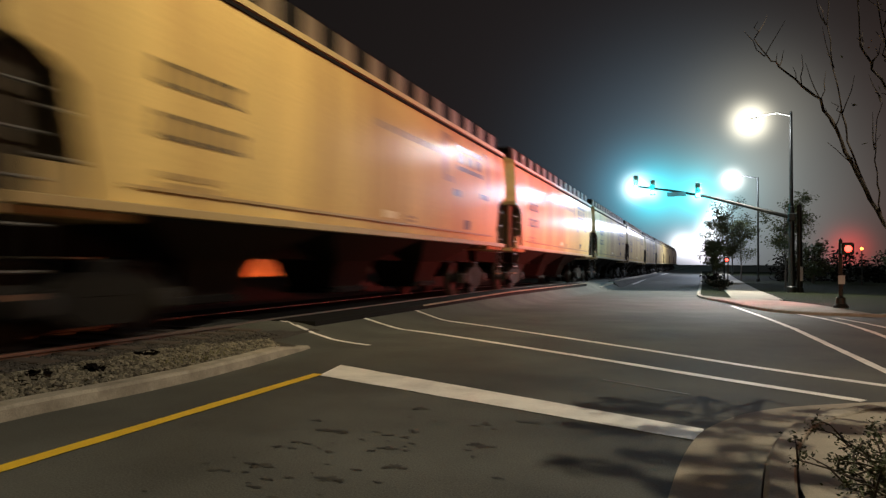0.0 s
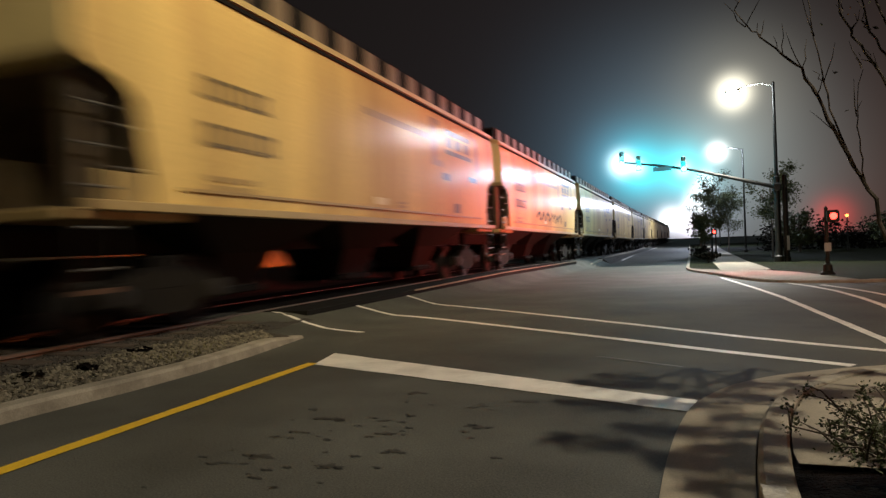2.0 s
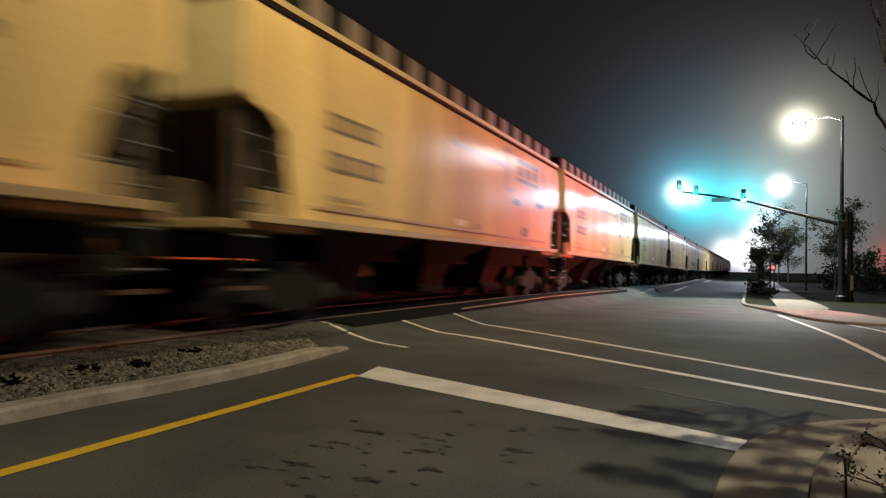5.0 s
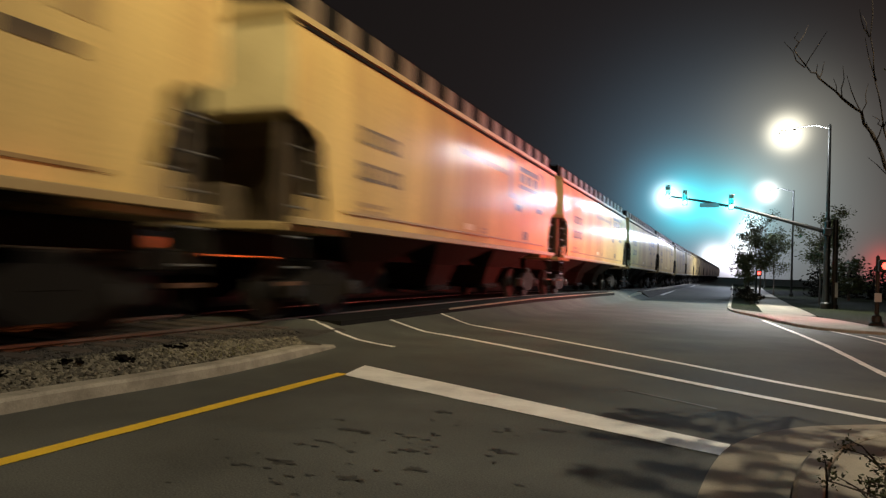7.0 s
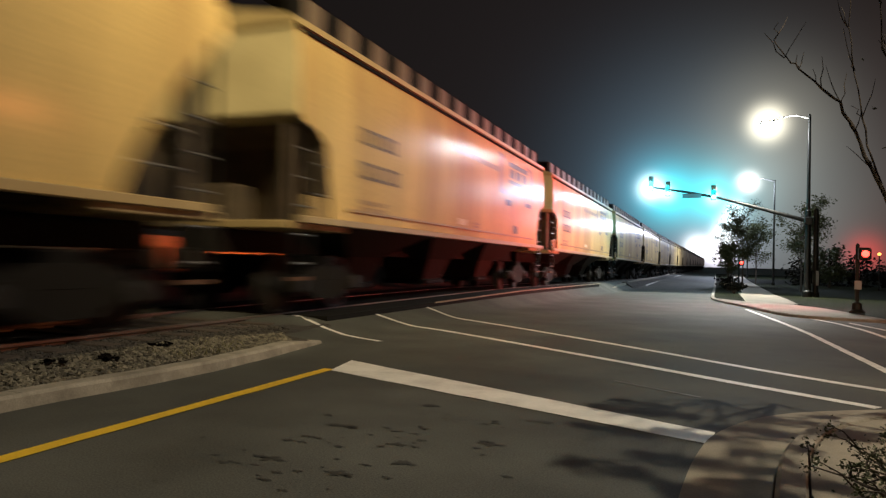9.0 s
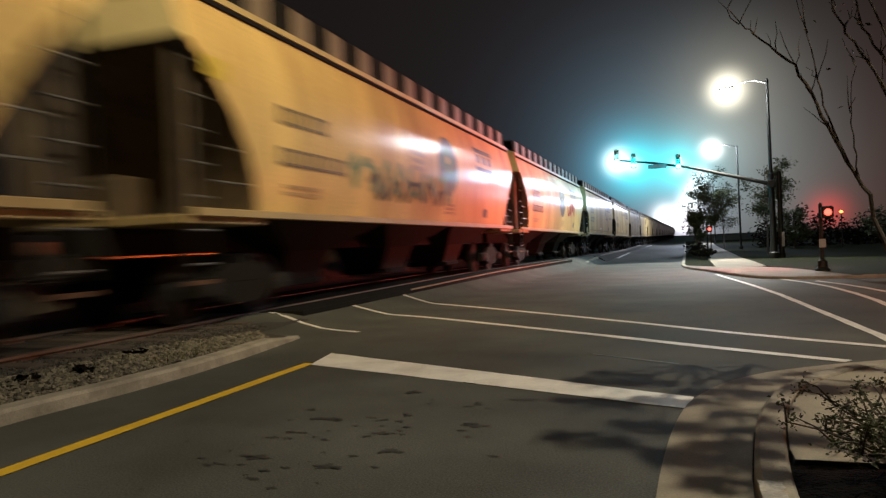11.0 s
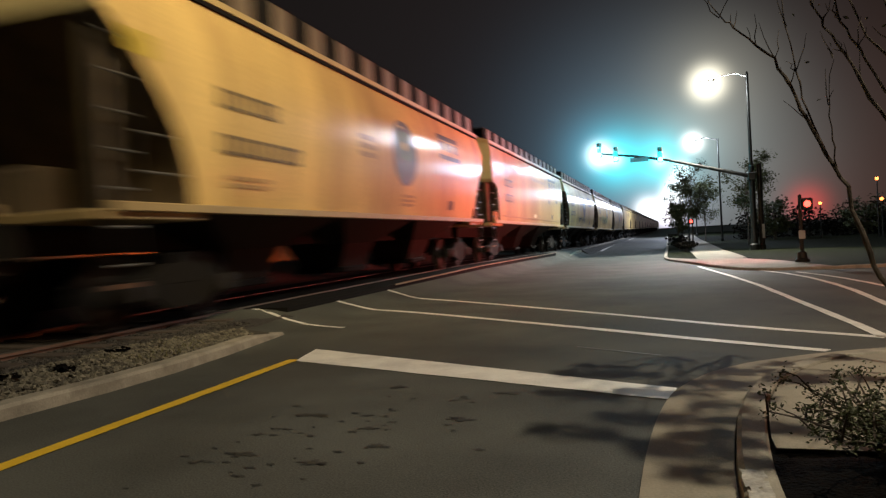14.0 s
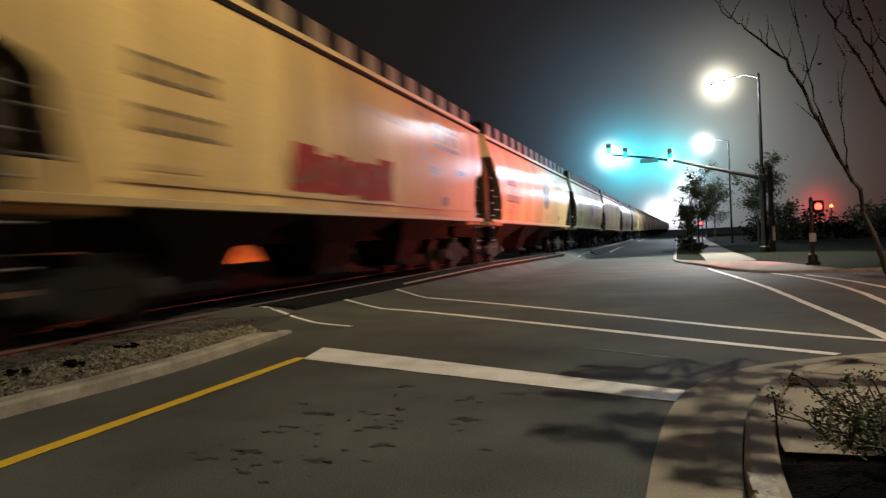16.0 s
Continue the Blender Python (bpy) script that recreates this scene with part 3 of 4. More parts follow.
def make_car(kind, length, dull=False, name="hopper_car"):
    half = length / 2
    car = thing(name, ("dull " if dull else "") + "tan covered hopper freight car with " + ("rounded" if kind == "round" else "flat") + " sides on the track", "railway car", "freight train")
    body = part("body", hopper_body(kind, half), TAN_DULL if dull else TAN_ROUND if kind == "round" else TAN, car, "tan painted steel body with dirt streaks", smooth=False)
    # end faces below the wall: recess shade and grime in one colour
    body.data.materials.append(END_SHADE_GRIME)
    # upper end walls paler than the sides, lamplight put into their colour
    body.data.materials.append(CREAM)
    for f in body.data.polygons:
        f.use_smooth = True
        if abs(f.normal.x) < 0.5 and abs(f.center.y) > half - 3.5 and f.center.z < 4.25 and len(f.vertices) == 4:
            f.material_index = 1 if f.center.z < (3.57 if kind == "round" else 2.9) else 2
    body.data.set_sharp_from_angle(angle=radians(20))
    e = end_y(4.29, kind, half)
    # roof with its eave
    bm = bmesh.new()
    w = side_x(4.29, kind)
    sec = [(w + 0.05, 4.24), (w + 0.05, 4.33), (w - 0.25, 4.42), (0.6, 4.52), (-0.6, 4.52), (-w + 0.25, 4.42), (-w - 0.05, 4.33), (-w - 0.05, 4.24)]
    a = [bm.verts.new((x, -e - 0.06, z)) for x, z in sec]
    b = [bm.verts.new((x, e + 0.06, z)) for x, z in sec]
    bm.faces.new(a[::-1]); bm.faces.new(b)
    for k in range(len(sec)):
        bm.faces.new((a[k], a[(k + 1) % len(sec)], b[(k + 1) % len(sec)], b[k]))
    part("roof", bm, ROOF, car, "pale roof sheet with a projecting eave")
    # hatch row and the walkway beside it
    part("hatch_coaming", boxed(1.30, 1.345, -e + 0.1, e - 0.1, 4.34, 4.81), DARK, car)
    n = 14
    pitch = (2 * e - 0.3) / n
    cover = mesh_of("hatch_cover", boxed(1.347, 1.367, -pitch * 0.22, pitch * 0.22, 4.34, 4.80, bevel=0.02), HATCH)
    for k in range(n):
        ob = new("hatch_cover", cover)
        ob.parent = car
        ob.location = (0, -e + 0.15 + pitch * (k + 0.5), 0)
    part("roof_walkway", boxed(0.7, 1.30, -e + 0.05, e - 0.05, 4.77, 4.80), DARK, car)
    # sills
    for s in (1, -1):
        x = side_x(1.4, kind)
        part("side_sill", box(bmesh.new(), min(s * (x - 0.05), s * (x + 0.07)), max(s * (x - 0.05), s * (x + 0.07)), -half + 0.75, half - 0.75, 1.39, 1.50, bevel=0.012), SILL, car, "pale side sill along the lower edge")
        part("lower_rail", boxed(min(s * (x - 0.02), s * (x + 0.035)), max(s * (x - 0.02), s * (x + 0.035)), -half + 2.2, half - 2.2, 1.66, 1.70), MARK_FADED if s > 0 else SILL, car)
        # dark strip built in place of the shadow below the eave
        part("eave_shade_line", boxed(min(s * (side_x(4.12, kind) - 0.02), s * (side_x(4.12, kind) + 0.02)), max(s * (side_x(4.12, kind) - 0.02), s * (side_x(4.12, kind) + 0.02)), -e + 0.1, e - 0.1, 4.155, 4.21), DARK, car)
    part("centre_sill", boxed(-0.3, 0.3, -half + 0.35, half - 0.35, 0.95, 1.32), SHADED_GRIME, car)
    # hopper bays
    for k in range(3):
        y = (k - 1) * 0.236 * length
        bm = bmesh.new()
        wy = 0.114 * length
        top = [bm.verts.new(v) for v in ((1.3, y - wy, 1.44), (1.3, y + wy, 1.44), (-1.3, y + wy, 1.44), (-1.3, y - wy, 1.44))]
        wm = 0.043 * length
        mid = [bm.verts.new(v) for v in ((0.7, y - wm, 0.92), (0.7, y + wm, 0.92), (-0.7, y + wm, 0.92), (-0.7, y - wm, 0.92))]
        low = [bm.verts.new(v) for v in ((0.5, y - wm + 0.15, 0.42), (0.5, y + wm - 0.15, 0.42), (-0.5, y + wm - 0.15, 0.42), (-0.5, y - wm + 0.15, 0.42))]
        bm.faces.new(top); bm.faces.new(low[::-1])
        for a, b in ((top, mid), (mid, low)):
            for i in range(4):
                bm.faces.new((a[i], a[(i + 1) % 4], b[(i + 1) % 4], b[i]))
        bay = part("hopper_bay", bm, BAY, car, "grimy sloping hopper bay with underbody shade in its colour")
        part("outlet_gate", boxed(-0.6, 0.6, y - 0.62, y + 0.62, 0.3, 0.42, bevel=0.02), DARK, bay)
    # ends: platform, posts, ladders, brake gear, coupler
    for s in (-1, 1):
        y0 = s * (half - 0.55)
        part("end_platform", boxed(-1.5, 1.5, min(y0, y0 - s * 1.75), max(y0, y0 - s * 1.75), 1.3, 1.42, bevel=0.015), SILL, car, "tan end platform sill")
        if kind == "flat":
            part("end_panel", boxed(1.44, 1.5, min(y0 - s * 0.5, y0 - s * 1.5), max(y0 - s * 0.5, y0 - s * 1.5), 1.42, 1.82, bevel=0.015), SILL, car, "tan end side panel")
        part("slope_sheet", boxed(-1.3, 1.3, min(s * (half - 2.6), s * (half - 2.5)), max(s * (half - 2.6), s * (half - 2.5)), 1.34, 2.9), END_SHADE_GRIME, car)
        for x in (-1.3, 1.3):
            part("corner_post", boxed(x - 0.05, x + 0.05, y0 - s * 0.36 - 0.17, y0 - s * 0.36 + 0.17, 1.3, 3.5 if kind == "round" else 2.9, bevel=0.02), END_SHADE_GRIME, car)
        lad = new("ladder")
        lad.parent = car
        for yy in (0.16, 0.62):
            part("stile", boxed(1.47, 1.52, y0 - s * yy - 0.02, y0 - s * yy + 0.02, 0.7, 3.5 if kind == "round" else 2.86), DARK, lad)
        for k in range(7 if kind == "round" else 5):
            part("rung", tube(bmesh.new(), [(1.5, y0 - s * 0.16, 0.8 + k * 0.42), (1.5, y0 - s * 0.62, 0.8 + k * 0.42)], 0.018, 6), GALV, lad)
        part("grab_bar", tube(bmesh.new(), [(1.5, y0 - s * 0.62, 2.3), (1.5, y0 - s * 1.35, 2.3)], 0.02, 6), GALV, car)
        part("grab_bar", tube(bmesh.new(), [(1.5, y0 - s * 0.62, 1.85), (1.5, y0 - s * 1.5, 1.85)], 0.02, 6), GALV, car)
        part("brake_box", boxed(-0.5, 0.3, y0 - s * 0.62 - 0.2, y0 - s * 0.62 + 0.2, 1.4, 2.0, bevel=0.03), END_SHADE_GRIME, car)
        bm = boxed(-0.1, 0.1, min(s * (half - 0.6), s * half), max(s * (half - 0.6), s * half), 0.72, 0.95, bevel=0.03)
        box(bm, -0.16, 0.16, min(s * (half - 0.2), s * half), max(s * (half - 0.2), s * half), 0.68, 1.0, bevel=0.03)
        part("coupler", bm, WHEEL, car)
        part("sill_step", boxed(1.42, 1.5, y0 - s * 0.6, y0 - s * 0.14, 0.55, 0.6) if s < 0 else boxed(1.42, 1.5, y0 - s * 0.6, y0 - s * 0.14, 0.55, 0.6), RAIL_RUST, car)
        truck(car, s * (half - 2.35))
    return car


def mark_plain(car, half):
    """Faded dark lettering of the flat-sided cars, as plain shapes."""
    k = "flat"
    f = half
    for i in range(9):
        part("lettering_bar", plate(k, f, f - 10.2 + i * 0.46, f - 10.2 + i * 0.46 + 0.38, 3.42, 3.56, ny=1), MARK_FADED, car)
    for y0, y1, z0, z1 in ((f - 6.5, f - 6.15, 2.85, 4.0), (f - 6.15, f - 5.7, 2.85, 3.0), (f - 6.15, f - 5.8, 3.86, 4.0), (f - 2.75, f - 2.45, 3.0, 3.95), (f - 3.1, f - 2.75, 3.86, 3.98)):
        part("bracket_mark", plate(k, f, y0, y1, z0, z1, ny=1, nz=4), MARK_FADED, car)
    part("logo_block", plate(k, f, f - 5.45, f - 3.15, 3.72, 3.86, ny=2), MARK, car)
    part("logo_block", plate(k, f, f - 5.45, f - 3.15, 3.22, 3.33, ny=2), MARK, car)
    for i in range(3):
        part("logo_block", plate(k, f, f - 5.35 + i * 0.76, f - 5.35 + i * 0.76 + 0.5, 3.40, 3.66, ny=1), MARK, car)
    for y0, y1, z0, z1 in ((f - 5.75, f - 5.15, 2.55, 2.72), (f - 3.45, f - 2.6, 2.66, 2.8), (f - 4.8, f - 4.3, 1.76, 2.0)):
        part("placard", plate(k, f, y0, y1, z0, z1, ny=1), MARK, car)
    bars(car, k, f, 2.5 - f, 4.0 - f, 2.82, 3.12, 1, MARK, 3)
    bars(car, k, f, 2.5 - f, 4.1 - f, 2.24, 2.55, 1, MARK, 4)
    bars(car, k, f, 2.6 - f, 3.6 - f, 1.70, 1.93, 2, MARK_FADED, 5)
    part("stencil_panel", plate(k, f, f - 9.8, f - 9.2, 1.76, 1.9, ny=1, nz=1), CREAM, car, "small pale stencil panel")
    bars(car, k, f, f - 8.6, f - 8.1, 1.74, 1.9, 2, MARK_FADED, 15)


def mark_round(car, half):
    """Emblem, block and lettering of the round-sided cars."""
    k, f = "round", half
    part("emblem", plate(k, f, f - 9.2, f - 7.6, 2.15, 3.65, round_off=True), MARK, car, "dark oval emblem")
    part("emblem_field", plate(k, f, f - 8.95, f - 7.85, 2.7, 3.4, 0.011, round_off=True, jag=0.1, seed=2), MARK_GREEN, car)
    part("emblem_field", plate(k, f, f - 8.6, f - 8.3, 2.95, 3.15, 0.016, round_off=True, jag=0.15, seed=3), MARK_YELLOW, car)
    part("logo_block", plate(k, f, f - 5.7, f - 3.7, 3.6, 3.74, ny=1), MARK, car)
    for i in range(3):
        part("logo_block", plate(k, f, f - 5.6 + i * 0.66, f - 5.6 + i * 0.66 + 0.42, 3.3, 3.55, ny=1), MARK, car)
    part("logo_block", plate(k, f, f - 5.7, f - 3.7, 3.06, 3.18, ny=1), MARK, car)
    part("placard", plate(k, f, f - 4.9, f - 4.45, 1.7, 1.95, ny=1), MARK, car)
    bars(car, k, f, 2.6 - f, 4.1 - f, 2.78, 3.06, 1, MARK, 3)
    bars(car, k, f, 2.6 - f, 4.8 - f, 2.18, 2.46, 1, MARK, 4)
    bars(car, k, f, 2.8 - f, 3.9 - f, 1.75, 1.95, 2, MARK_FADED, 14)
    bars(car, k, f, f - 11.0, f - 10.2, 2.6, 3.1, 3, MARK_FADED, 6)
    bars(car, k, f, f - 8.6, f - 7.8, 1.7, 2.0, 3, MARK_FADED, 16)
    part("safety_mark", plate(k, f, 0.95 - f, 1.4 - f, 3.12, 3.4, ny=1), MARK_YELLOW, car)


# front couplings of the cars, metres along the track at the clip's start
FRONT = {-9: 167.5, -8: 149.5, -7: 131.5, -6: 113.5, -5: 95.2, -4: 76.9, -3: 58.5, -2: 40.2, -1: 21.8, 0: 3.4, 1: -13.8, 2: -31.4, 3: -48.9, 4: -66.0, 5: -83.3,
         6: -100.6, 7: -118.2, 8: -135.8, 9: -153.6, 10: -171.6, 11: -190.7, 12: -208.9, 13: -227.2, 14: -245.4, 15: -264.4, 16: -283.2, 17: -301.2}
ROUND = {9, 10, 11, 13, 14, 16}
SPEED = 17.9
LENGTHS = {"flat": 17.4, "flat_long": 18.3, "dull": 18.3, "round": 18.1, "round_long": 19.0}


def kind_of(k):
    if k in ROUND:
        return "round_long" if k in (10, 14) else "round"
    return "dull" if k > 8 else "flat_long" if k < 0 else "flat"


def build_train():
    first = {}
    for kind, length in LENGTHS.items():
        shape = kind.split("_")[0]
        first[kind] = make_car("round" if shape == "round" else "flat", length, shape == "dull")
        (mark_round if shape == "round" else mark_plain)(first[kind], length / 2)
    cars, used = {}, set()
    for k in FRONT:
        kind = kind_of(k)
        cars[k] = copy_thing(first[kind], Matrix()) if kind in used else first[kind]
        used.add(kind)
    # sprayed paint on single cars
    part("graffiti", scribble("flat", -2.5, 3.2, 1.75, 2.35, 7, 0.13, 9), SPRAY_DARK, cars[0], "dark sprayed scrawl")
    rnd = random.Random(6)
    for i in range(6):
        y = -3.3 + i * 0.66
        hi = 2.42 + rnd.uniform(-0.12, 0.16)
        bm = plate("flat", 8.8, y, y + rnd.uniform(0.62, 0.8), 1.72 + rnd.uniform(0, 0.08), hi, 0.007 + 0.0015 * i, ny=3, nz=4)
        for v in bm.verts:
            v.co.y += rnd.uniform(-0.07, 0.07) + 0.12 * (v.co.z - 2.0)
        part("graffiti", bm, SPRAY_RED, cars[15], "red sprayed block lettering shape")
    part("graffiti_outline", scribble("flat", -3.4, 1.0, 1.75, 2.5, 9, 0.05, 8, 0.02), SPRAY_DARK, cars[15])
    part("graffiti", scribble("round", -4.6, 1.6, 1.75, 2.8, 12, 0.17, 10), SPRAY_GREEN, cars[10], "green sprayed lettering shapes")
    part("graffiti", scribble("round", -3.6, 0.8, 1.7, 2.5, 21, 0.12, 8, 0.012), SPRAY_DARK, cars[10])
    part("graffiti", scribble("round", -2.8, 1.2, 1.7, 2.3, 23, 0.12, 6), SPRAY_DARK, cars[11], "dark sprayed scrawl")
    part("graffiti", scribble("round", 2.2, 4.6, 2.0, 3.3, 8, 0.2, 5), SPRAY_RED, cars[9], "red sprayed curl")
    return cars


CARS = build_train()

# ---- strip of stones between street and track ----


def offset_line(points, off):
    out = []
    for i, (x, y) in enumerate(points):
        a, b = points[max(i - 1, 0)], points[min(i + 1, len(points) - 1)]
        d = Vector((b[0] - a[0], b[1] - a[1])).normalized()
        out.append((x + d.y * off, y - d.x * off))
    return out


def kerb_run(name, points, width, height, label, stone=1.5, base=-0.05, mat=KERB, side=-1, chamfer=0.025, taper=None):
    """A kerb of separate stones along a line; it lies to the left of the way when side is -1."""
    run = thing(name, label, "kerb")
    tagged(run, kind="structure")
    pts = along(points, 0.25)
    piece, length = [], 0.0
    pieces = []
    for p, q in zip(pts, pts[1:]):
        piece.append(p)
        length += math.hypot(q[0] - p[0], q[1] - p[1])
        if length > stone:
            pieces.append(piece + [q]); piece, length = [], 0.0
    if piece and length < 0.7 * stone and pieces:
        pieces[-1] += piece[1:] + [pts[-1]]
    elif piece:
        pieces.append(piece + [pts[-1]])
    for pc in pieces:
        if len(pc) < 2:
            continue
        inner = offset_line(pc, side * width)
        bm = bmesh.new()
        rows = []
        tip = random.uniform(-0.006, 0.006)
        for i, ((x, y), (u, v)) in enumerate(zip(pc, inner)):
            g = land(x, y)
            wx, wy = (u - x) / width, (v - y) / width
            gap = 0.006 if i == 0 else (-0.006 if i == len(pc) - 1 else 0)
            d = Vector((wy, -wx)) * gap * (1 if side < 0 else -1)
            top = height * (1 - 0.65 * smooth(*taper, y)) if taper else height
            sec = [(0.0, base), (0.012, top - chamfer), (chamfer + 0.01, top), (width - 0.012, top), (width, top - 0.012), (width, base)]
            rows.append([bm.verts.new((x + wx * o - d.x, y + wy * o - d.y, g + hz + (tip if hz > 0 else 0))) for o, hz in sec])
        n = 6
        for r0, r1 in zip(rows, rows[1:]):
            for k in range(n):
                bm.faces.new((r0[k], r0[(k + 1) % n], r1[(k + 1) % n], r1[k]))
        bm.faces.new(rows[0][::-1]); bm.faces.new(rows[-1])
        part("kerb_stone", bm, mat, run)
    return run


MEDIAN = [(-4.42, -12), (-4.42, 2.5), (-4.38, 3.8), (-4.30, 4.6), (-4.28, 5.4), (-4.34, 6.3), (-4.45, 7.2)]
kerb_run("kerb_median", MEDIAN + [(-4.52, 7.8)], 0.21, 0.105, "weathered concrete kerb of the stony median", taper=(6.9, 7.9))


def gravel(name, x_of, y0, y1, count, seed, size, label, mat=STONE, z_of=None):
    rnd = random.Random(seed)
    verts, faces = [], []
    octa = [(0, 2, 4), (2, 1, 4), (1, 3, 4), (3, 0, 4), (2, 0, 5), (1, 2, 5), (3, 1, 5), (0, 3, 5)]
    for _ in range(count):
        y = rnd.uniform(y0, y1)
        a, b = x_of(y)
        x = rnd.uniform(a, b)
        s = rnd.uniform(*size)
        z = land(x, y) + 0.085 - 0.02 * rnd.random() + 0.05 * smooth(b, a, x)
        if z_of:
            z = z_of(x) + rnd.uniform(-0.005, 0.015)
        turn = Euler((rnd.uniform(0, 6), rnd.uniform(0, 6), rnd.uniform(0, 6))).to_matrix()
        k = len(verts)
        for v in ((1, 0, 0), (-1, 0, 0), (0, 1, 0), (0, -1, 0), (0, 0, 1), (0, 0, -1)):
            q = turn @ (Vector(v) * s * rnd.uniform(0.6, 1.15))
            verts.append((x + q.x, y + q.y, z + q.z * 0.7))
        faces += [tuple(k + i for i in f) for f in octa]
    me = bpy.data.meshes.new(name)
    me.from_pydata(verts, [], faces)
    me.materials.append(mat)
    return tagged(new(name, me), label, "gravel", kind="stuff")


def median_x(y):
    k = smooth(5.6, 7.7, y)
    return -5.12 + 0.34 * k, -4.63 - 0.05 * k


bm = band([(-4.85, -12), (-4.85, 5.5), (-4.80, 7.2), (-4.78, 7.5)], -0.30, 0.26, 0.075, 0.07)
solid("median_bed", bm, EARTH, "earth bed under the median stones", "ground", kind="structure")
gravel("median_gravel", median_x, -1.0, 7.3, 8200, 3, (0.014, 0.045), "pale broken stones lying in the median")
gravel("ballast_gravel", lambda y: (-6.2, -5.12), -1.0, 8.2, 9000, 9, (0.016, 0.04), "coarse dark ballast stones beside the rail", BALLAST_STONE,
       lambda x: RAIL_Z - 0.085 - 0.14 * smooth(-5.4, -4.9, x))
for k, (x, y, w) in enumerate([(-4.98, 4.25, 0.10), (-4.88, 4.75, 0.06), (-5.02, 5.5, 0.08), (-4.98, 3.6, 0.12)]):
    bm = bmesh.new()
    rnd = random.Random(40 + k)
    for j in range(26):
        a, r = rnd.uniform(0, math.tau), w * math.sqrt(rnd.random())
        px, py = x + r * math.cos(a) * 0.8, y + r * math.sin(a) * 1.4
        c = Vector((px, py, land(px, py) + 0.115 + rnd.uniform(0, 0.04)))
        u = Vector((rnd.uniform(-1, 1), rnd.uniform(-1, 1), rnd.uniform(-0.3, 0.3))) * 0.05
        v2 = Vector((rnd.uniform(-1, 1), rnd.uniform(-1, 1), rnd.uniform(0, 0.6))) * 0.04
        bm.faces.new([bm.verts.new(q) for q in (c - u, c + v2, c + u, c - v2)])
    solid("dead_leaves", bm, MULCH, "clump of dark dead leaves on the stones", "leaves")

bm = bmesh.new()
rnd = random.Random(77)
for _ in range(1500):
    y = rnd.uniform(-1, 7.2)
    a, b = median_x(y)
    x = rnd.uniform(a, b)
    if noise.noise(Vector((x * 2.2, y * 1.6, 0))) < 0.05:
        continue
    z = land(x, y) + 0.09
    d = Vector((rnd.uniform(-0.05, 0.05), rnd.uniform(-0.05, 0.05), rnd.uniform(0.03, 0.08)))
    w = Vector((rnd.uniform(-1, 1), rnd.uniform(-1, 1), 0)).normalized() * 0.006
    c = Vector((x, y, z))
    bm.faces.new([bm.verts.new(v) for v in (c - w, c + w, c + d)])
DRY_GRASS = material("dry_grass", (0.13, 0.12, 0.045), 0.8, vary=0.3, random_tint=0.4, island=True)
solid("median_grass", bm, DRY_GRASS, "thin dry grass between the median stones", "grass", kind="stuff")

# the street's far median, past the crossing
FAR_KERB = [(-4.75, 41), (-4.72, 55), (-4.6, 75), (-4.45, 105), (-4.1, 160), (-3.7, 220)]
kerb_run("kerb_far_median", FAR_KERB, 0.2, 0.14, "concrete kerb beside the track beyond the crossing", stone=6.0, mat=CONCRETE, taper=(47, 41))

# ---- near corner: apron, kerb, planting bed ----
EDGE = [(-0.14, -6.0), (-0.14, 1.5), (-0.11, 2.99), (-0.08, 3.62), (-0.02, 4.3), (0.1, 4.98), (0.5, 5.76), (1.28, 6.31), (1.85, 6.56), (3.0, 6.85), (5, 7.05), (14, 7.2)]
RING = [(0.27, -6.0), (0.26, 1.8), (0.26, 2.84), (0.30, 3.42), (0.41, 4.3), (0.62, 5.0), (0.92, 5.5), (1.3, 5.88), (2.0, 6.2), (3.2, 6.5), (5.0, 6.65), (14, 6.8)]


def between(name, a, b, za, zb, n, mat, label, category, thick=0.12):
    """A slab between two lines of points."""
    a, b = rounded(a, 2), rounded(b, 2)

    def even(pts, m):
        d = [0.0]
        for p, q in zip(pts, pts[1:]):
            d.append(d[-1] + math.hypot(q[0] - p[0], q[1] - p[1]))
        out, j = [], 0
        for i in range(m + 1):
            t = d[-1] * i / m
            while j < len(d) - 2 and d[j + 1] < t:
                j += 1
            f = (t - d[j]) / max(d[j + 1] - d[j], 1e-9)
            out.append((pts[j][0] + (pts[j + 1][0] - pts[j][0]) * f, pts[j][1] + (pts[j + 1][1] - pts[j][1]) * f))
        return out
    a, b = even(a, n), even(b, n)
    bm = bmesh.new()
    top = [(bm.verts.new((*p, land(*p) + za)), bm.verts.new((*q, land(*q) + zb))) for p, q in zip(a, b)]
    low = [(bm.verts.new((*p, land(*p) - thick)), bm.verts.new((*q, land(*q) - thick))) for p, q in zip(a, b)]
    for i in range(n):
        bm.faces.new((top[i][0], top[i + 1][0], top[i + 1][1], top[i][1]))
        bm.faces.new((top[i][0], low[i][0], low[i + 1][0], top[i + 1][0]))
        bm.faces.new((top[i][1], top[i + 1][1], low[i + 1][1], low[i][1]))
    return solid(name, bm, mat, label, category, kind="structure")


between("gutter_apron", EDGE, RING, 0.012, 0.035, 160, CONCRETE, "stained concrete gutter apron round the corner", "pavement")
kerb_run("kerb_corner", rounded(RING, 2), 0.15, 0.10, "rounded concrete kerb round the street corner", stone=2.6, side=1)
INNER = offset_line(rounded(RING, 2), 0.162)
bm = bmesh.new()
inner = [pt for pt in INNER if pt[1] > 3.38 and pt[0] < 14]
ring_top = [bm.verts.new((x, y, 0.088)) for x, y in [(inner[0][0], 3.38)] + inner]
corner = bm.verts.new((14.0, 3.38, 0.088))
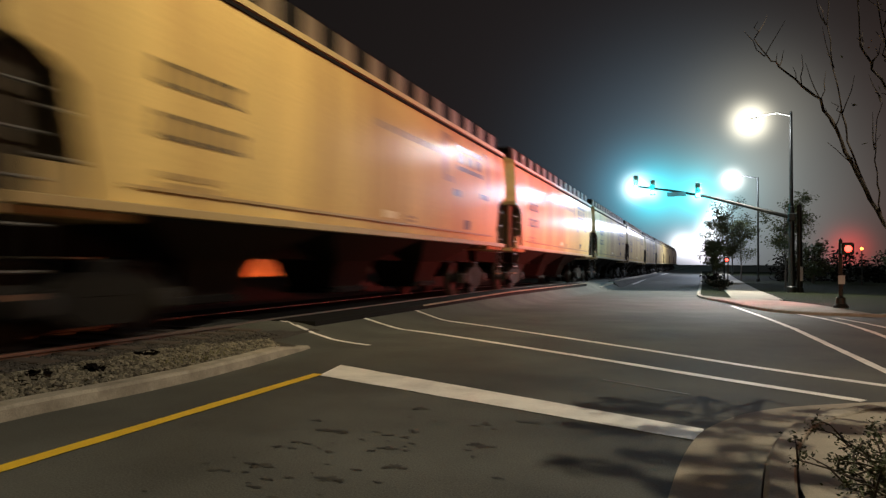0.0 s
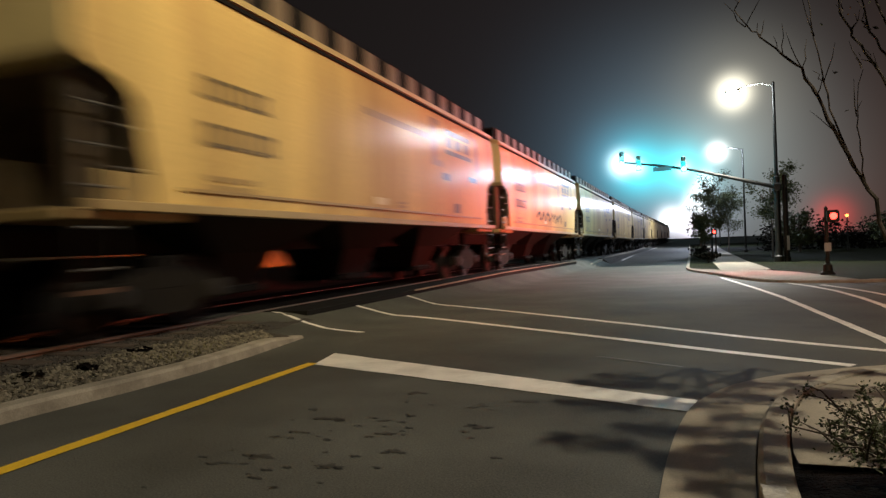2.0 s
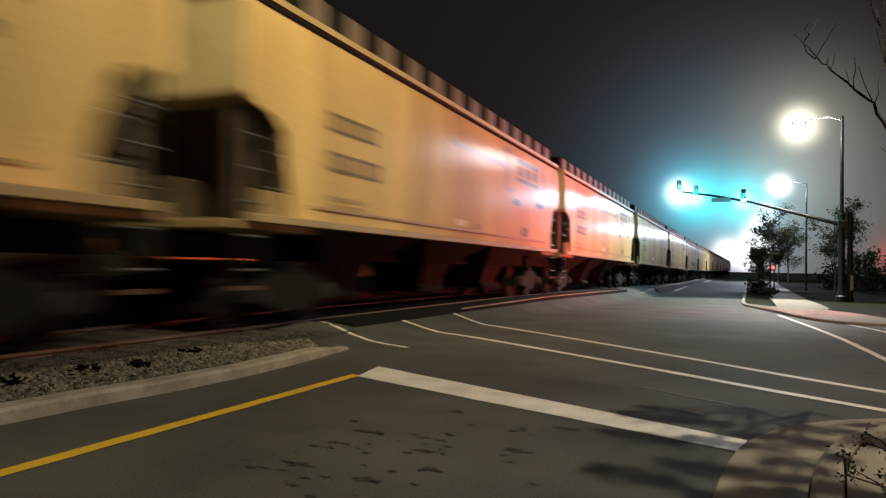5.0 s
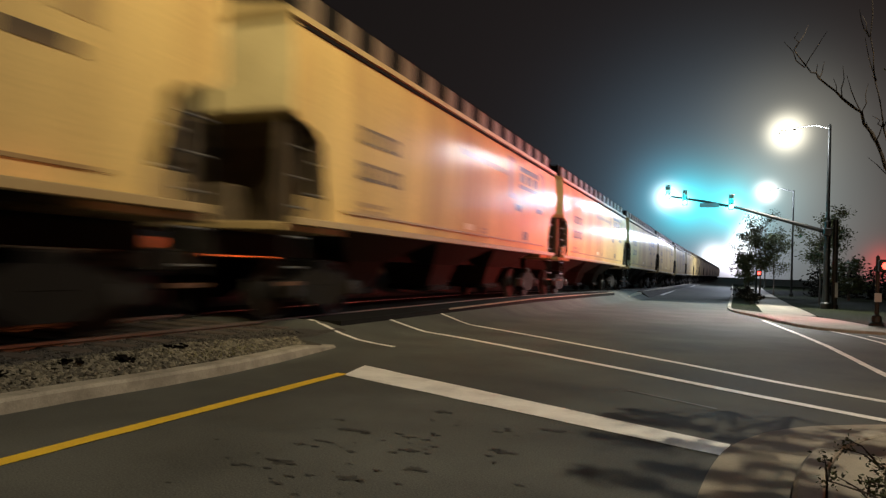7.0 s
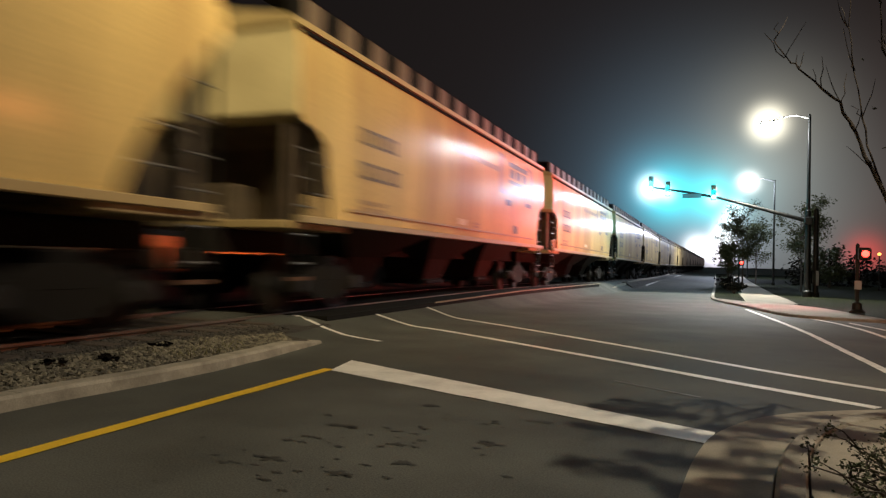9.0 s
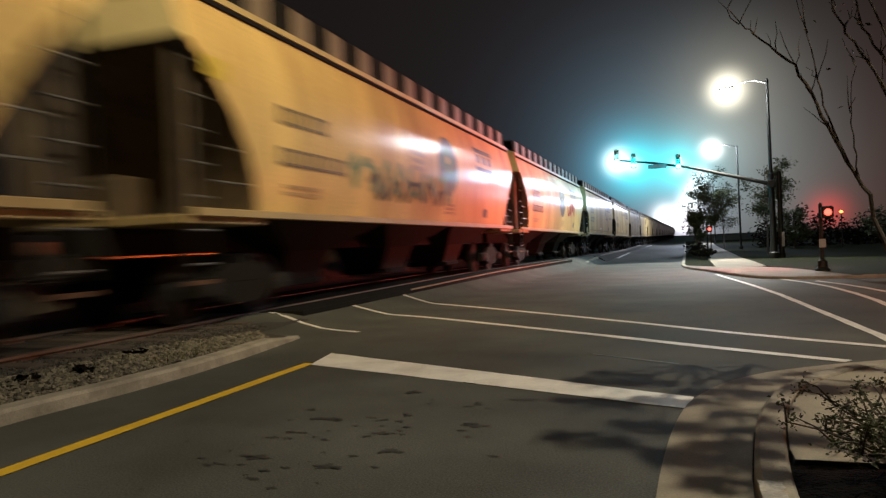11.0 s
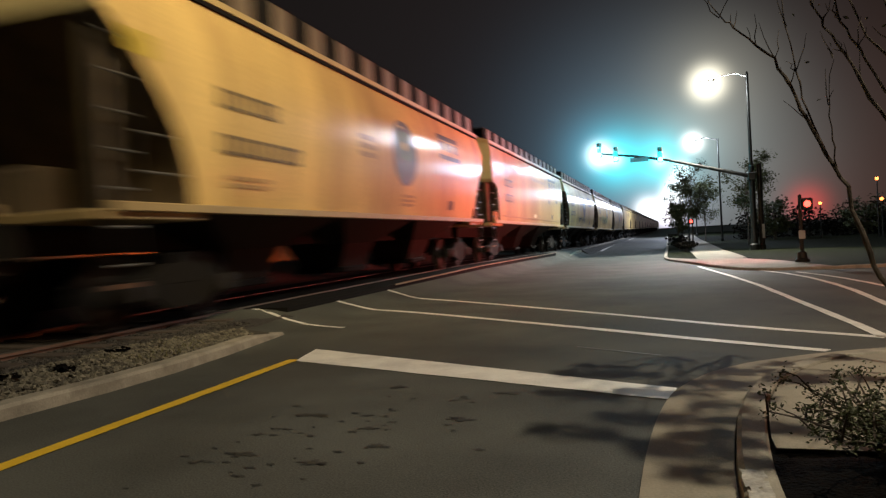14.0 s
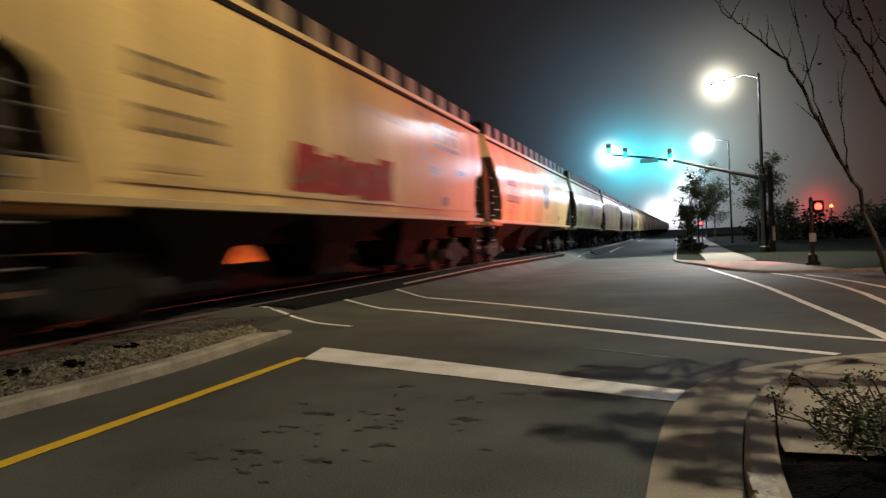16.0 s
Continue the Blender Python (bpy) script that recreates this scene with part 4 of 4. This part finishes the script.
for a, b in zip(ring_top, ring_top[1:]):
    bm.faces.new((a, b, corner))
solid("corner_pavement", bm, CONCRETE, "pale concrete pavement of the corner", "pavement", kind="structure")
bm = bmesh.new()
gx2, gy2 = span(0.40, 6.0, 36), span(-5.0, 3.40, 50)
rows = [[bm.verts.new((x, y, 0.07 + 0.05 * smooth(0.42, 0.9, x) * smooth(3.4, 3.0, y) + random.uniform(-0.012, 0.012))) for y in gy2] for x in gx2]
for i in range(len(gx2) - 1):
    for j in range(len(gy2) - 1):
        bm.faces.new((rows[i][j], rows[i + 1][j], rows[i + 1][j + 1], rows[i][j + 1]))
solid("planting_bed", bm, MULCH, "mulch in the planting bed behind the kerb, darkened for shrub shade", "ground", kind="structure")
between("back_ground", [(6.0, -25), (6.0, -5), (6.0, 3.38)], [(60, -25), (60, -5), (60, 3.38)], 0.08, 0.08, 12, GRASS, "dark lawn beyond the bed", "ground")


def leaf_cloud(bm, rnd, spots, size, count):
    """Small folded leaves scattered round spots of (x, y, z, radius)."""
    for _ in range(count):
        x, y, z, r = rnd.choice(spots)
        o = Vector((rnd.gauss(0, 1), rnd.gauss(0, 1), rnd.gauss(0, 0.8))) * r * 0.5
        c = Vector((x, y, z)) + o
        u = Vector((rnd.uniform(-1, 1), rnd.uniform(-1, 1), rnd.uniform(-0.6, 0.6))).normalized()
        w = u.orthogonal().normalized()
        w = (w * math.cos(rnd.uniform(0, 6)) + u.cross(w) * math.sin(rnd.uniform(0, 6))).normalized()
        s = rnd.uniform(0.7, 1.3) * size
        n = u.cross(w) * s * 0.15
        a, b, d, e = c - u * s, c + w * s * 0.45 - n, c + u * s, c - w * s * 0.45 - n
        va, vb, vd, ve = (bm.verts.new(q) for q in (a, b, d, e))
        bm.faces.new((va, vb, vd)); bm.faces.new((va, vd, ve))


def shrub(name, place, spread, height, stems, leaves, size, seed, label, leaf=LEAF):
    rnd = random.Random(seed)
    sh = thing(name, label, "shrub", place=place)
    spots = []
    bm = bmesh.new()
    for k in range(stems):
        a = k * math.tau / stems + rnd.uniform(-0.4, 0.4)
        r = spread * rnd.uniform(0.4, 1.0)
        hgt = height * rnd.uniform(0.6, 1.0)
        pts = [Vector((0.04 * math.cos(a), 0.04 * math.sin(a), -0.03))]
        for i in range(1, 6):
            f = i / 5
            pts.append(Vector((math.cos(a) * r * f + rnd.uniform(-0.04, 0.04), math.sin(a) * r * f + rnd.uniform(-0.04, 0.04), hgt * (f ** 0.7))))
        part("stem", tube(bmesh.new(), pts, [0.012 * (1 - 0.15 * i) for i in range(6)], 5), BARK, sh)
        for i in range(2, 6):
            spots.append((*pts[i], 0.075 * spread + 0.012))
            tw = pts[i] + Vector((rnd.uniform(-0.2, 0.2), rnd.uniform(-0.2, 0.2), rnd.uniform(0, 0.16))) * (spread / 0.6)
            tube(bm, [pts[i], (pts[i] + tw) / 2 + Vector((0, 0, 0.02)), tw], [0.006, 0.004, 0.002], 4)
            spots.append((*tw, 0.06 * spread + 0.01))
    tagged(part("twig", bm, BARK, sh), kind="stuff")
    bm = bmesh.new()
    leaf_cloud(bm, rnd, spots, size, leaves)
    part("leaves", bm, leaf, sh)
    return sh


shrub("rose_bush", (0.93, 3.28, 0.10), 0.50, 0.195, 22, 5200, 0.0105, 5, "leafy thorny shrub with thin arching stems in the planting bed")
shrub("rose_bush", (1.5, 3.1, 0.10), 0.55, 0.25, 20, 6200, 0.011, 8, "leafy thorny shrub with thin arching stems in the planting bed")
shrub("rose_bush", (1.15, 2.85, 0.10), 0.45, 0.2, 16, 4600, 0.0105, 11, "low thorny shrub in the planting bed")

# worn white paint left on the kerb top
rnd = random.Random(12)
WHITE_OLD = material("old_kerb_paint", (0.45, 0.42, 0.36), 0.6, vary=0.45, scale=14, fine=60, bump=0.3, dirt=(0.16, 0.14, 0.12), dirt_amount=1.0)
bm = bmesh.new()
rows = [[bm.verts.new((0.287 + 0.09 * i / 6 + rnd.uniform(-0.004, 0.004), 2.62 + 0.40 * j / 12 + rnd.uniform(-0.012, 0.012), 0.104)) for j in range(13)] for i in range(7)]
for i in range(6):
    for j in range(12):
        if rnd.random() > 0.10:
            bm.faces.new((rows[i][j], rows[i + 1][j], rows[i + 1][j + 1], rows[i][j + 1]))
solid("kerb_paint", bm, WHITE_OLD, "worn white paint flaking from the kerb top", "marking", kind="structure")

# ---- the small bare tree on the corner ----


def corner_tree():
    rnd = random.Random(17)
    tree = thing("street_tree", "small bare-branched street tree on the corner", "tree")
    limbs = [
        ([(1.52, 5.0, 0.08), (1.46, 5.0, 0.40), (1.40, 5.0, 0.62), (1.29, 5.0, 0.87), (1.18, 5.0, 1.29), (1.07, 5.0, 1.52), (0.97, 5.0, 1.74), (0.87, 5.0, 1.97), (0.79, 5.0, 2.16), (0.68, 5.0, 2.26), (0.55, 5.0, 2.40), (0.46, 5.0, 2.47), (0.40, 5.0, 2.60)], 0.034, 0.005),
        ([(1.08, 5.0, 1.50), (1.03, 5.1, 1.71), (0.98, 5.15, 1.90), (0.95, 5.2, 2.10), (0.90, 5.2, 2.41), (0.85, 5.2, 2.7), (0.87, 5.2, 3.1)], 0.014, 0.004),
        ([(1.13, 5.0, 1.42), (1.09, 4.9, 1.6), (1.06, 4.85, 1.8), (1.08, 4.8, 2.08)], 0.010, 0.003),
        ([(1.56, 5.02, 0.1), (1.6, 4.85, 0.8), (1.55, 4.7, 1.2), (1.42, 4.6, 1.45), (1.28, 4.5, 1.63), (1.16, 4.5, 1.83), (1.08, 4.5, 2.03), (0.97, 4.5, 2.21), (0.92, 4.5, 2.34), (0.9, 4.5, 2.6)], 0.032, 0.006),
        ([(1.55, 4.7, 1.2), (1.45, 4.7, 1.6), (1.33, 4.7, 1.85), (1.19, 4.7, 2.1), (1.11, 4.7, 2.28), (1.07, 4.7, 2.5), (1.0, 4.7, 3.0)], 0.022, 0.005),
        ([(1.62, 5.05, 0.1), (1.75, 5.2, 1.0), (1.7, 5.3, 1.9), (1.5, 5.4, 2.7), (1.3, 5.5, 3.5)], 0.034, 0.008),
        ([(1.7, 5.3, 1.9), (1.35, 5.1, 2.25), (1.2, 5.1, 2.7), (1.15, 5.0, 3.3)], 0.018, 0.005),
        ([(1.42, 4.6, 1.45), (1.36, 4.5, 1.75), (1.33, 4.5, 2.05), (1.27, 4.45, 2.4), (1.3, 4.4, 2.8)], 0.015, 0.004),
    ]
    ends = []
    for pts, r0, r1 in limbs:
        pts = [Vector((x + 0.012 * max(z - 0.8, 0), y, z)) for x, y, z in pts]
        fine = [pts[0]]
        for p, q in zip(pts, pts[1:]):
            for f in (0.33, 0.66, 1.0):
                fine.append(p.lerp(q, f) + Vector((rnd.uniform(-1, 1), rnd.uniform(-1, 1), rnd.uniform(-1, 1))) * 0.011)
        n = len(fine)
        radii = [0.56 * (r0 + (r1 - r0) * i / (n - 1)) * rnd.uniform(0.86, 1.22) for i in range(n)]
        part("limb", tube(bmesh.new(), fine, radii, 7), BARK, tree)
        n = len(pts)
        for i in range(n // 2, n):
            ends.append(pts[i])
    bm = bmesh.new()
    tips = []
    for p in ends:
        for _ in range(2):
            d = Vector((rnd.uniform(-0.5, 0.35), rnd.uniform(-0.4, 0.4), rnd.uniform(0.3, 1.0))).normalized()
            ln = rnd.uniform(0.06, 0.3)
            q = p + d * ln
            kink = [p + d * ln * f + Vector((rnd.uniform(-0.018, 0.018), rnd.uniform(-0.018, 0.018), 0)) for f in (0.3, 0.6)]
            tube(bm, [p, *kink, q], [0.0045, 0.0038, 0.003, 0.0015], 4)
            tips.append(q)
    tagged(part("twig", bm, BARK, tree), kind="stuff")
    bm = bmesh.new()
    leaf_cloud(bm, rnd, [(*q, 0.16) for q in tips if q.x > 1.05], 0.016, 34)
    part("leaves", bm, LEAF, tree, "few small dry leaves")
    # added upper crown, out of sight over the corner, placed to cast dappled shade
    bm = bmesh.new()
    shade_clumps = [(1.27, 4.78, 3.8), (1.47, 4.48, 4.36), (1.52, 4.54, 4.12), (1.52, 4.22, 3.88), (1.52, 4.09, 4.44), (1.43, 3.64, 4.2), (1.53, 3.83, 3.96), (1.89, 3.75, 4.52), (1.87, 3.57, 4.28), (1.78, 4.35, 4.04), (1.75, 3.97, 3.8), (1.84, 3.42, 4.36), (1.89, 3.59, 4.12), (1.7, 3.25, 3.88), (2.14, 4.19, 4.44), (1.72, 3.51, 4.2), (1.94, 4.58, 3.96), (2.36, 4.58, 4.52), (2.29, 4.23, 4.28)]
    for i, c in enumerate(shade_clumps):
        c = Vector(c)
        root = Vector((1.5, 5.4, 2.7)) if i % 2 else Vector((1.3, 5.3, 3.0))
        tube(bm, [root, root.lerp(c, 0.5) + Vector((0, 0, 0.12)), c], [0.012, 0.008, 0.004], 5)
        leaf_cloud(bm, rnd, [(c.x, c.y, c.z, 0.10), (c.x - 0.09, c.y + 0.03, c.z, 0.05), (c.x + 0.1, c.y - 0.02, c.z, 0.05)], 0.03, 210)
    part("crown", bm, LEAF, tree)


corner_tree()

# dark blots and litter on the asphalt
rnd = random.Random(31)
STAIN = material("oil_stain", (0.040, 0.040, 0.037), 0.65, spec=0.25, vary=0.4, scale=20)
for k in range(64):
    u = rnd.random()
    x, y = -1.25 - 1.2 * u + rnd.gauss(0, 0.3), 4.5 - 1.5 * u + rnd.gauss(0, 0.42)
    w = rnd.uniform(0.008, 0.026) if k > 7 else rnd.uniform(0.03, 0.06)
    turn, lobes = rnd.uniform(0, 3.1), rnd.uniform(2, 5)
    bm = bmesh.new()
    rim = []
    for j in range(26):
        a = j * math.tau / 26
        q = w * (0.75 + 0.3 * math.sin(lobes * a + turn) + rnd.uniform(-0.22, 0.22))
        rim.append(bm.verts.new((x + 1.9 * q * math.cos(a), y + q * math.sin(a), 0.003)))
    bm.faces.new(rim)
    solid("oil_stain", bm, STAIN, "small dark oil blot on the asphalt", "stain", "blots on the asphalt", kind="structure")

# ---- far corner: kerb, pavement, planting ----
FAR = [(2.6, 160), (1.6, 100), (0.95, 62), (0.45, 40), (0.36, 33), (0.70, 29.6), (1.25, 26.6), (1.65, 23.0), (2.1, 20.6), (2.8, 19.6), (4.0, 19.4), (20, 19.0)]
kerb_run("kerb_far_corner", rounded(FAR, 2), 0.18, 0.075, "pale concrete kerb of the opposite corner", stone=3.0)
between("far_planting_strip", [(2.7, 160), (1.75, 100), (1.1, 62), (0.6, 40), (0.55, 30.5)], [(5.5, 160), (3.3, 100), (2.5, 62), (1.95, 40), (1.6, 29.0)], 0.055, 0.055, 40, GRASS, "dark planting strip beside the kerb", "ground")
between("far_pavement", [(5.5, 160), (3.3, 100), (2.5, 62), (1.95, 40), (1.6, 29.2)], [(8.0, 160), (5.4, 100), (4.4, 62), (3.9, 40), (3.4, 29.2)], 0.072, 0.072, 40, CONCRETE, "pale concrete pavement running along the street", "pavement")
between("far_corner_pavement", [(0.58, 33), (0.86, 29.7), (1.4, 26.7), (1.8, 23.1), (2.25, 20.75), (2.9, 19.78)], [(1.6, 30), (2.2, 29.2), (3.0, 29.0), (3.6, 27), (4.0, 24), (4.3, 19.7)], 0.068, 0.068, 40, CONCRETE, "pale concrete pavement of the opposite corner", "pavement")
between("far_lawn", [(4.3, 19.6), (4.05, 24), (3.65, 27), (3.42, 29.2), (3.92, 40), (4.42, 62), (5.42, 100), (8, 160)], [(60, 19.2), (60, 24), (60, 27), (60, 29), (60, 40), (60, 62), (60, 100), (60, 160)], 0.05, 0.05, 60, GRASS, "dark lawn behind the opposite pavement", "ground")
for k, (x, y, s, hgt) in enumerate([(1.75, 43.5, 0.85, 0.55), (1.6, 48.5, 0.6, 0.5), (1.75, 55, 0.8, 0.8)]):
    shrub("low_shrub", (x, y, land(x, y) + 0.11), s, hgt, 12, 1900, 0.06, 60 + k, "low dark evergreen shrub by the pavement", HEDGE)


def broad_tree(name, place, height, spread, trunk, seed, leaves, size, label, leaf=LEAF_HAZED, low=0.3):
    rnd = random.Random(seed)
    tree = thing(name, label, "tree", place=place)
    bm = bmesh.new()
    tube(bm, [(0, 0, -0.1), (0.03, 0, height * 0.2), (-0.03, 0.04, height * 0.45), (0.0, 0, height * 0.9)], [trunk, trunk * 0.8, trunk * 0.6, trunk * 0.15], 8)
    part("trunk", bm, BARK, tree)
    bm = bmesh.new()
    spots = []
    for k in range(16):
        z = height * rnd.uniform(low, 0.85)
        a = rnd.uniform(0, math.tau)
        f = 1 - abs((z / height - (low + 0.95) / 2) / 0.55) ** 1.7
        r = spread * max(f, 0.25) * rnd.uniform(0.7, 1.1)
        end = Vector((r * math.cos(a), r * math.sin(a), z + height * rnd.uniform(0.05, 0.16)))
        part("limb", tube(bmesh.new(), [(0, 0, z - height * 0.06), end * 0.5 + Vector((0, 0, z * 0.5)), end], [trunk * 0.35, trunk * 0.2, trunk * 0.08], 5), BARK, tree)
        for j in range(5):
            q = Vector((0, 0, z)).lerp(end, rnd.uniform(0.35, 1.1))
            spots.append((q.x + rnd.uniform(-0.3, 0.3), q.y + rnd.uniform(-0.3, 0.3), q.z + rnd.uniform(-0.2, 0.4), spread * 0.28))
    leaf_cloud(bm, rnd, spots, size, leaves)
    part("crown", bm, leaf, tree)
    return tree


for x, y, hgt, sp in ((3.2, 64, 6.9, 1.75), (1.85, 58, 3.3, 0.8), (2.9, 80, 6.6, 1.9), (4.9, 74, 6.2, 1.8), (6.2, 52, 6.4, 1.6)):
    broad_tree("street_tree", (x, y, land(x, y) + 0.1), hgt, sp, 0.07, int(y), 4200, 0.085, "young leafy street tree beside the far pavement")
rnd = random.Random(5)
for x, y, hgt, sp in ((10.0, 66, 3.4, 1.8), (18, 70, 3.0, 2.2), (28, 70, 3.4, 2.4)):
    broad_tree("dark_tree", (x, y, land(x, y) + 0.05), hgt, sp, 0.14, int(x * 7), 1300, 0.16, "dark broad tree at the edge of the lit street", leaf=LEAF, low=0.15)

# far dark hedge that closes the lawn
rnd = random.Random(44)
bm = bmesh.new()
spots = []
for k in range(170):
    x = 8.5 + 60 * (k / 170) ** 1.15
    y = 72 + rnd.uniform(-2, 6)
    top = 1.5 + 1.1 * math.sin(k * 0.23) ** 2 + 0.9 * math.sin(k * 0.071 + 1) ** 2
    for j in range(4):
        spots.append((x + rnd.uniform(-0.7, 0.7), y, land(x, y) + top * (j + 0.4) / 4, 0.75))
leaf_cloud(bm, rnd, spots, 0.2, 15000)
tagged(solid("hedge", bm, HEDGE, "uneven dark hedge far behind the lawn", "hedge"), kind="stuff")

# ---- signals and lamps ----


def signal_head(parent, place, lit, sections=3, facing=-1):
    x, y, z = place
    head = new("signal_head")
    head.parent = parent
    hgt = 0.29 * sections
    part("housing", boxed(x - 0.145, x + 0.145, y - 0.1, y + 0.12, z - 0.145, z - 0.145 + hgt, bevel=0.03), SIGNAL_GREY, head)
    for k in range(sections):
        on = k == 0
        bm = bmesh.new()
        lathe(bm, [(0.125, y - 0.10), (0.125, y - 0.115), (0.09, y - 0.13), (0.03, y - 0.137)], 20, "y", (x, 0, z + 0.29 * k))
        part("lens", bm, lit if on else GALV, head)
        bm = bmesh.new()
        for a0 in range(13):
            a, b = [math.radians(-20 + 220 * (a0 + d) / 13) for d in (0, 1)]
            q = [(x + 0.137 * math.cos(t), yy, z + 0.29 * k + 0.137 * math.sin(t)) for t, yy in ((a, y - 0.1), (b, y - 0.1), (b, y - 0.3), (a, y - 0.3))]
            bm.faces.new([bm.verts.new(v) for v in q])
        part("visor", bm, SIGNAL_GREY, head)
    return head


def mast():
    m = thing("signal_mast", "dark steel signal mast with a long arm and a street lamp", "traffic signal")
    bx, by = 5.45, 43.0
    g = land(bx, by)
    bm = bmesh.new()
    lathe(bm, [(0.28, g + 0.05), (0.28, g + 0.35), (0.2, g + 0.42), (0.17, g + 1.2), (0.155, 4.3), (0.10, 4.35), (0.075, 9.6), (0.03, 9.66)], 20, "z", (bx, by, 0))
    part("pole", bm, POLE, m)
    part("arm", tube(bmesh.new(), [(bx, by, 3.72), (3.2, by, 4.38), (1.0, by, 5.02), (-1.0, by, 5.42), (-3.1, by, 5.75)], [0.12, 0.1, 0.085, 0.07, 0.05], 12), POLE, m)
    part("lamp_arm", tube(bmesh.new(), [(bx, by, 9.4), (4.8, by, 9.62), (4.1, by, 9.55), (3.6, by, 9.4)], [0.05, 0.045, 0.04, 0.035], 10), SIGNAL_GREY, m)
    part("arm_collar", boxed(bx - 0.2, bx + 0.2, by - 0.2, by + 0.2, 3.5, 3.95, bevel=0.04), POLE, m)
    lum = part("luminaire", boxed(2.95, 3.7, by - 0.17, by + 0.17, 9.2, 9.38, bevel=0.05), SIGNAL_GREY, m)
    part("lamp_lens", boxed(3.0, 3.5, by - 0.14, by + 0.14, 9.14, 9.2, bevel=0.02), LAMP_ON, lum)
    signal_head(m, (0.55, by - 0.2, 5.07), GREEN_ON)
    signal_head(m, (-1.96, by - 0.2, 5.31), GREEN_ON)
    signal_head(m, (-2.91, by - 0.2, 5.62), GREEN_ON)
    part("name_sign", boxed(-1.15, -0.1, by - 0.12, by - 0.09, 5.05, 5.3), GALV, m)
    bm = bmesh.new()
    lathe(bm, [(0.2, g + 0.05), (0.2, g + 0.3), (0.15, g + 0.36), (0.13, 4.4), (0.05, 4.46)], 16, "z", (bx + 0.42, by + 0.15, 0))
    part("service_post", bm, POLE, m)
    part("marker_plate", boxed(bx + 0.42, bx + 0.56, by - 0.06, by - 0.03, g + 0.7, g + 1.5, bevel=0.006), PAPER, m, "narrow pale marker plate")


mast()


def street_lamp(x, y, hx, top, g, label):
    s = thing("street_lamp", label, "street lamp")
    bm = bmesh.new()
    lathe(bm, [(0.16, g), (0.16, g + 0.3), (0.1, g + 0.4), (0.06, top)], 14, "z", (x, y, 0))
    part("pole", bm, POLE, s)
    part("lamp_arm", tube(bmesh.new(), [(x, y, top - 0.1), ((x + hx) / 2, y, top + 0.2), (hx + 0.2, y, top)], [0.05, 0.04, 0.035], 8), GALV, s)
    lum = part("luminaire", boxed(hx - 0.35, hx + 0.35, y - 0.16, y + 0.16, top - 0.2, top - 0.03, bevel=0.04), GALV, s)
    part("lamp_lens", boxed(hx - 0.3, hx + 0.2, y - 0.13, y + 0.13, top - 0.26, top - 0.2, bevel=0.02), LAMP_ON, lum)


street_lamp(6.1, 70, 3.9, 9.1, land(6.1, 70), "tall steel street lamp lit in the mist")
street_lamp(6.3, 113, 3.2, 8.2, land(6.3, 113), "tall steel street lamp lit in the mist")


def post_signal(x, y, lens_z, g, label, sign=True):
    s = thing("pedestrian_signal", label, "traffic signal")
    bm = bmesh.new()
    lathe(bm, [(0.19, g), (0.19, g + 0.06), (0.13, g + 0.12), (0.12, g + 0.28), (0.055, g + 0.33), (0.05, lens_z + 0.25), (0.0, lens_z + 0.3)], 16, "z", (x, y, 0))
    part("post", bm, POLE, s)
    head = new("signal_head")
    head.parent = s
    part("housing", boxed(x - 0.02, x + 0.28, y - 0.32, y - 0.06, lens_z - 0.17, lens_z + 0.17, bevel=0.04), POLE, head)
    bm = bmesh.new()
    lathe(bm, [(0.095, y - 0.32), (0.085, y - 0.335), (0.04, y - 0.35)], 18, "y", (x + 0.13, 0, lens_z))
    part("lens", bm, RED_ON, head, "glowing red lens")
    if sign:
        part("button_sign", boxed(x - 0.08, x + 0.09, y - 0.1, y - 0.07, lens_z - 0.98, lens_z - 0.74, bevel=0.004), PAPER, s, "small pale sign plate")


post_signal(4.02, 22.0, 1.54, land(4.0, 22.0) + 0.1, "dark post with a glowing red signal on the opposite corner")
post_signal(2.1, 46.0, 1.36, land(2.1, 46) + 0.1, "small dark post with a red signal far along the pavement", False)
for x, y, z in ((16.3, 60, 3.8), (15.6, 56.5, 2.17), (13.0, 63, 2.25)):
    s = thing("yard_lamp", "small orange lamp on a pole behind the lawn", "lamp")
    bm = bmesh.new()
    lathe(bm, [(0.06, land(x, y)), (0.04, z)], 8, "z", (x, y, 0))
    part("pole", bm, POLE, s)
    bm = bmesh.new()
    lathe(bm, [(0.05, z), (0.13, z + 0.08), (0.13, z + 0.16), (0.03, z + 0.24)], 12, "z", (x, y, 0))
    part("lamp_lens", bm, AMBER_ON, s)


# ---- what moves ----


def on_track(y):
    dx, dz = track(y)
    return Vector((CENTRE_X + dx, y, RAIL_Z + dz))


def motions():
    for k, car in CARS.items():
        half = LENGTHS[kind_of(k)] / 2
        rows = []
        for i in range(33):
            t = i * 0.5
            front = FRONT[k] + SPEED * t
            a, b = on_track(front - 2 * half + 2.3), on_track(front - 2.3)
            d = b - a
            m = (a + b) / 2
            rows.append((t, pose(m.x, m.y, m.z, math.degrees(math.atan2(d.z, d.y)), 0, -math.degrees(math.atan2(d.x, d.y)))))
        walk(car, rows)


motions()
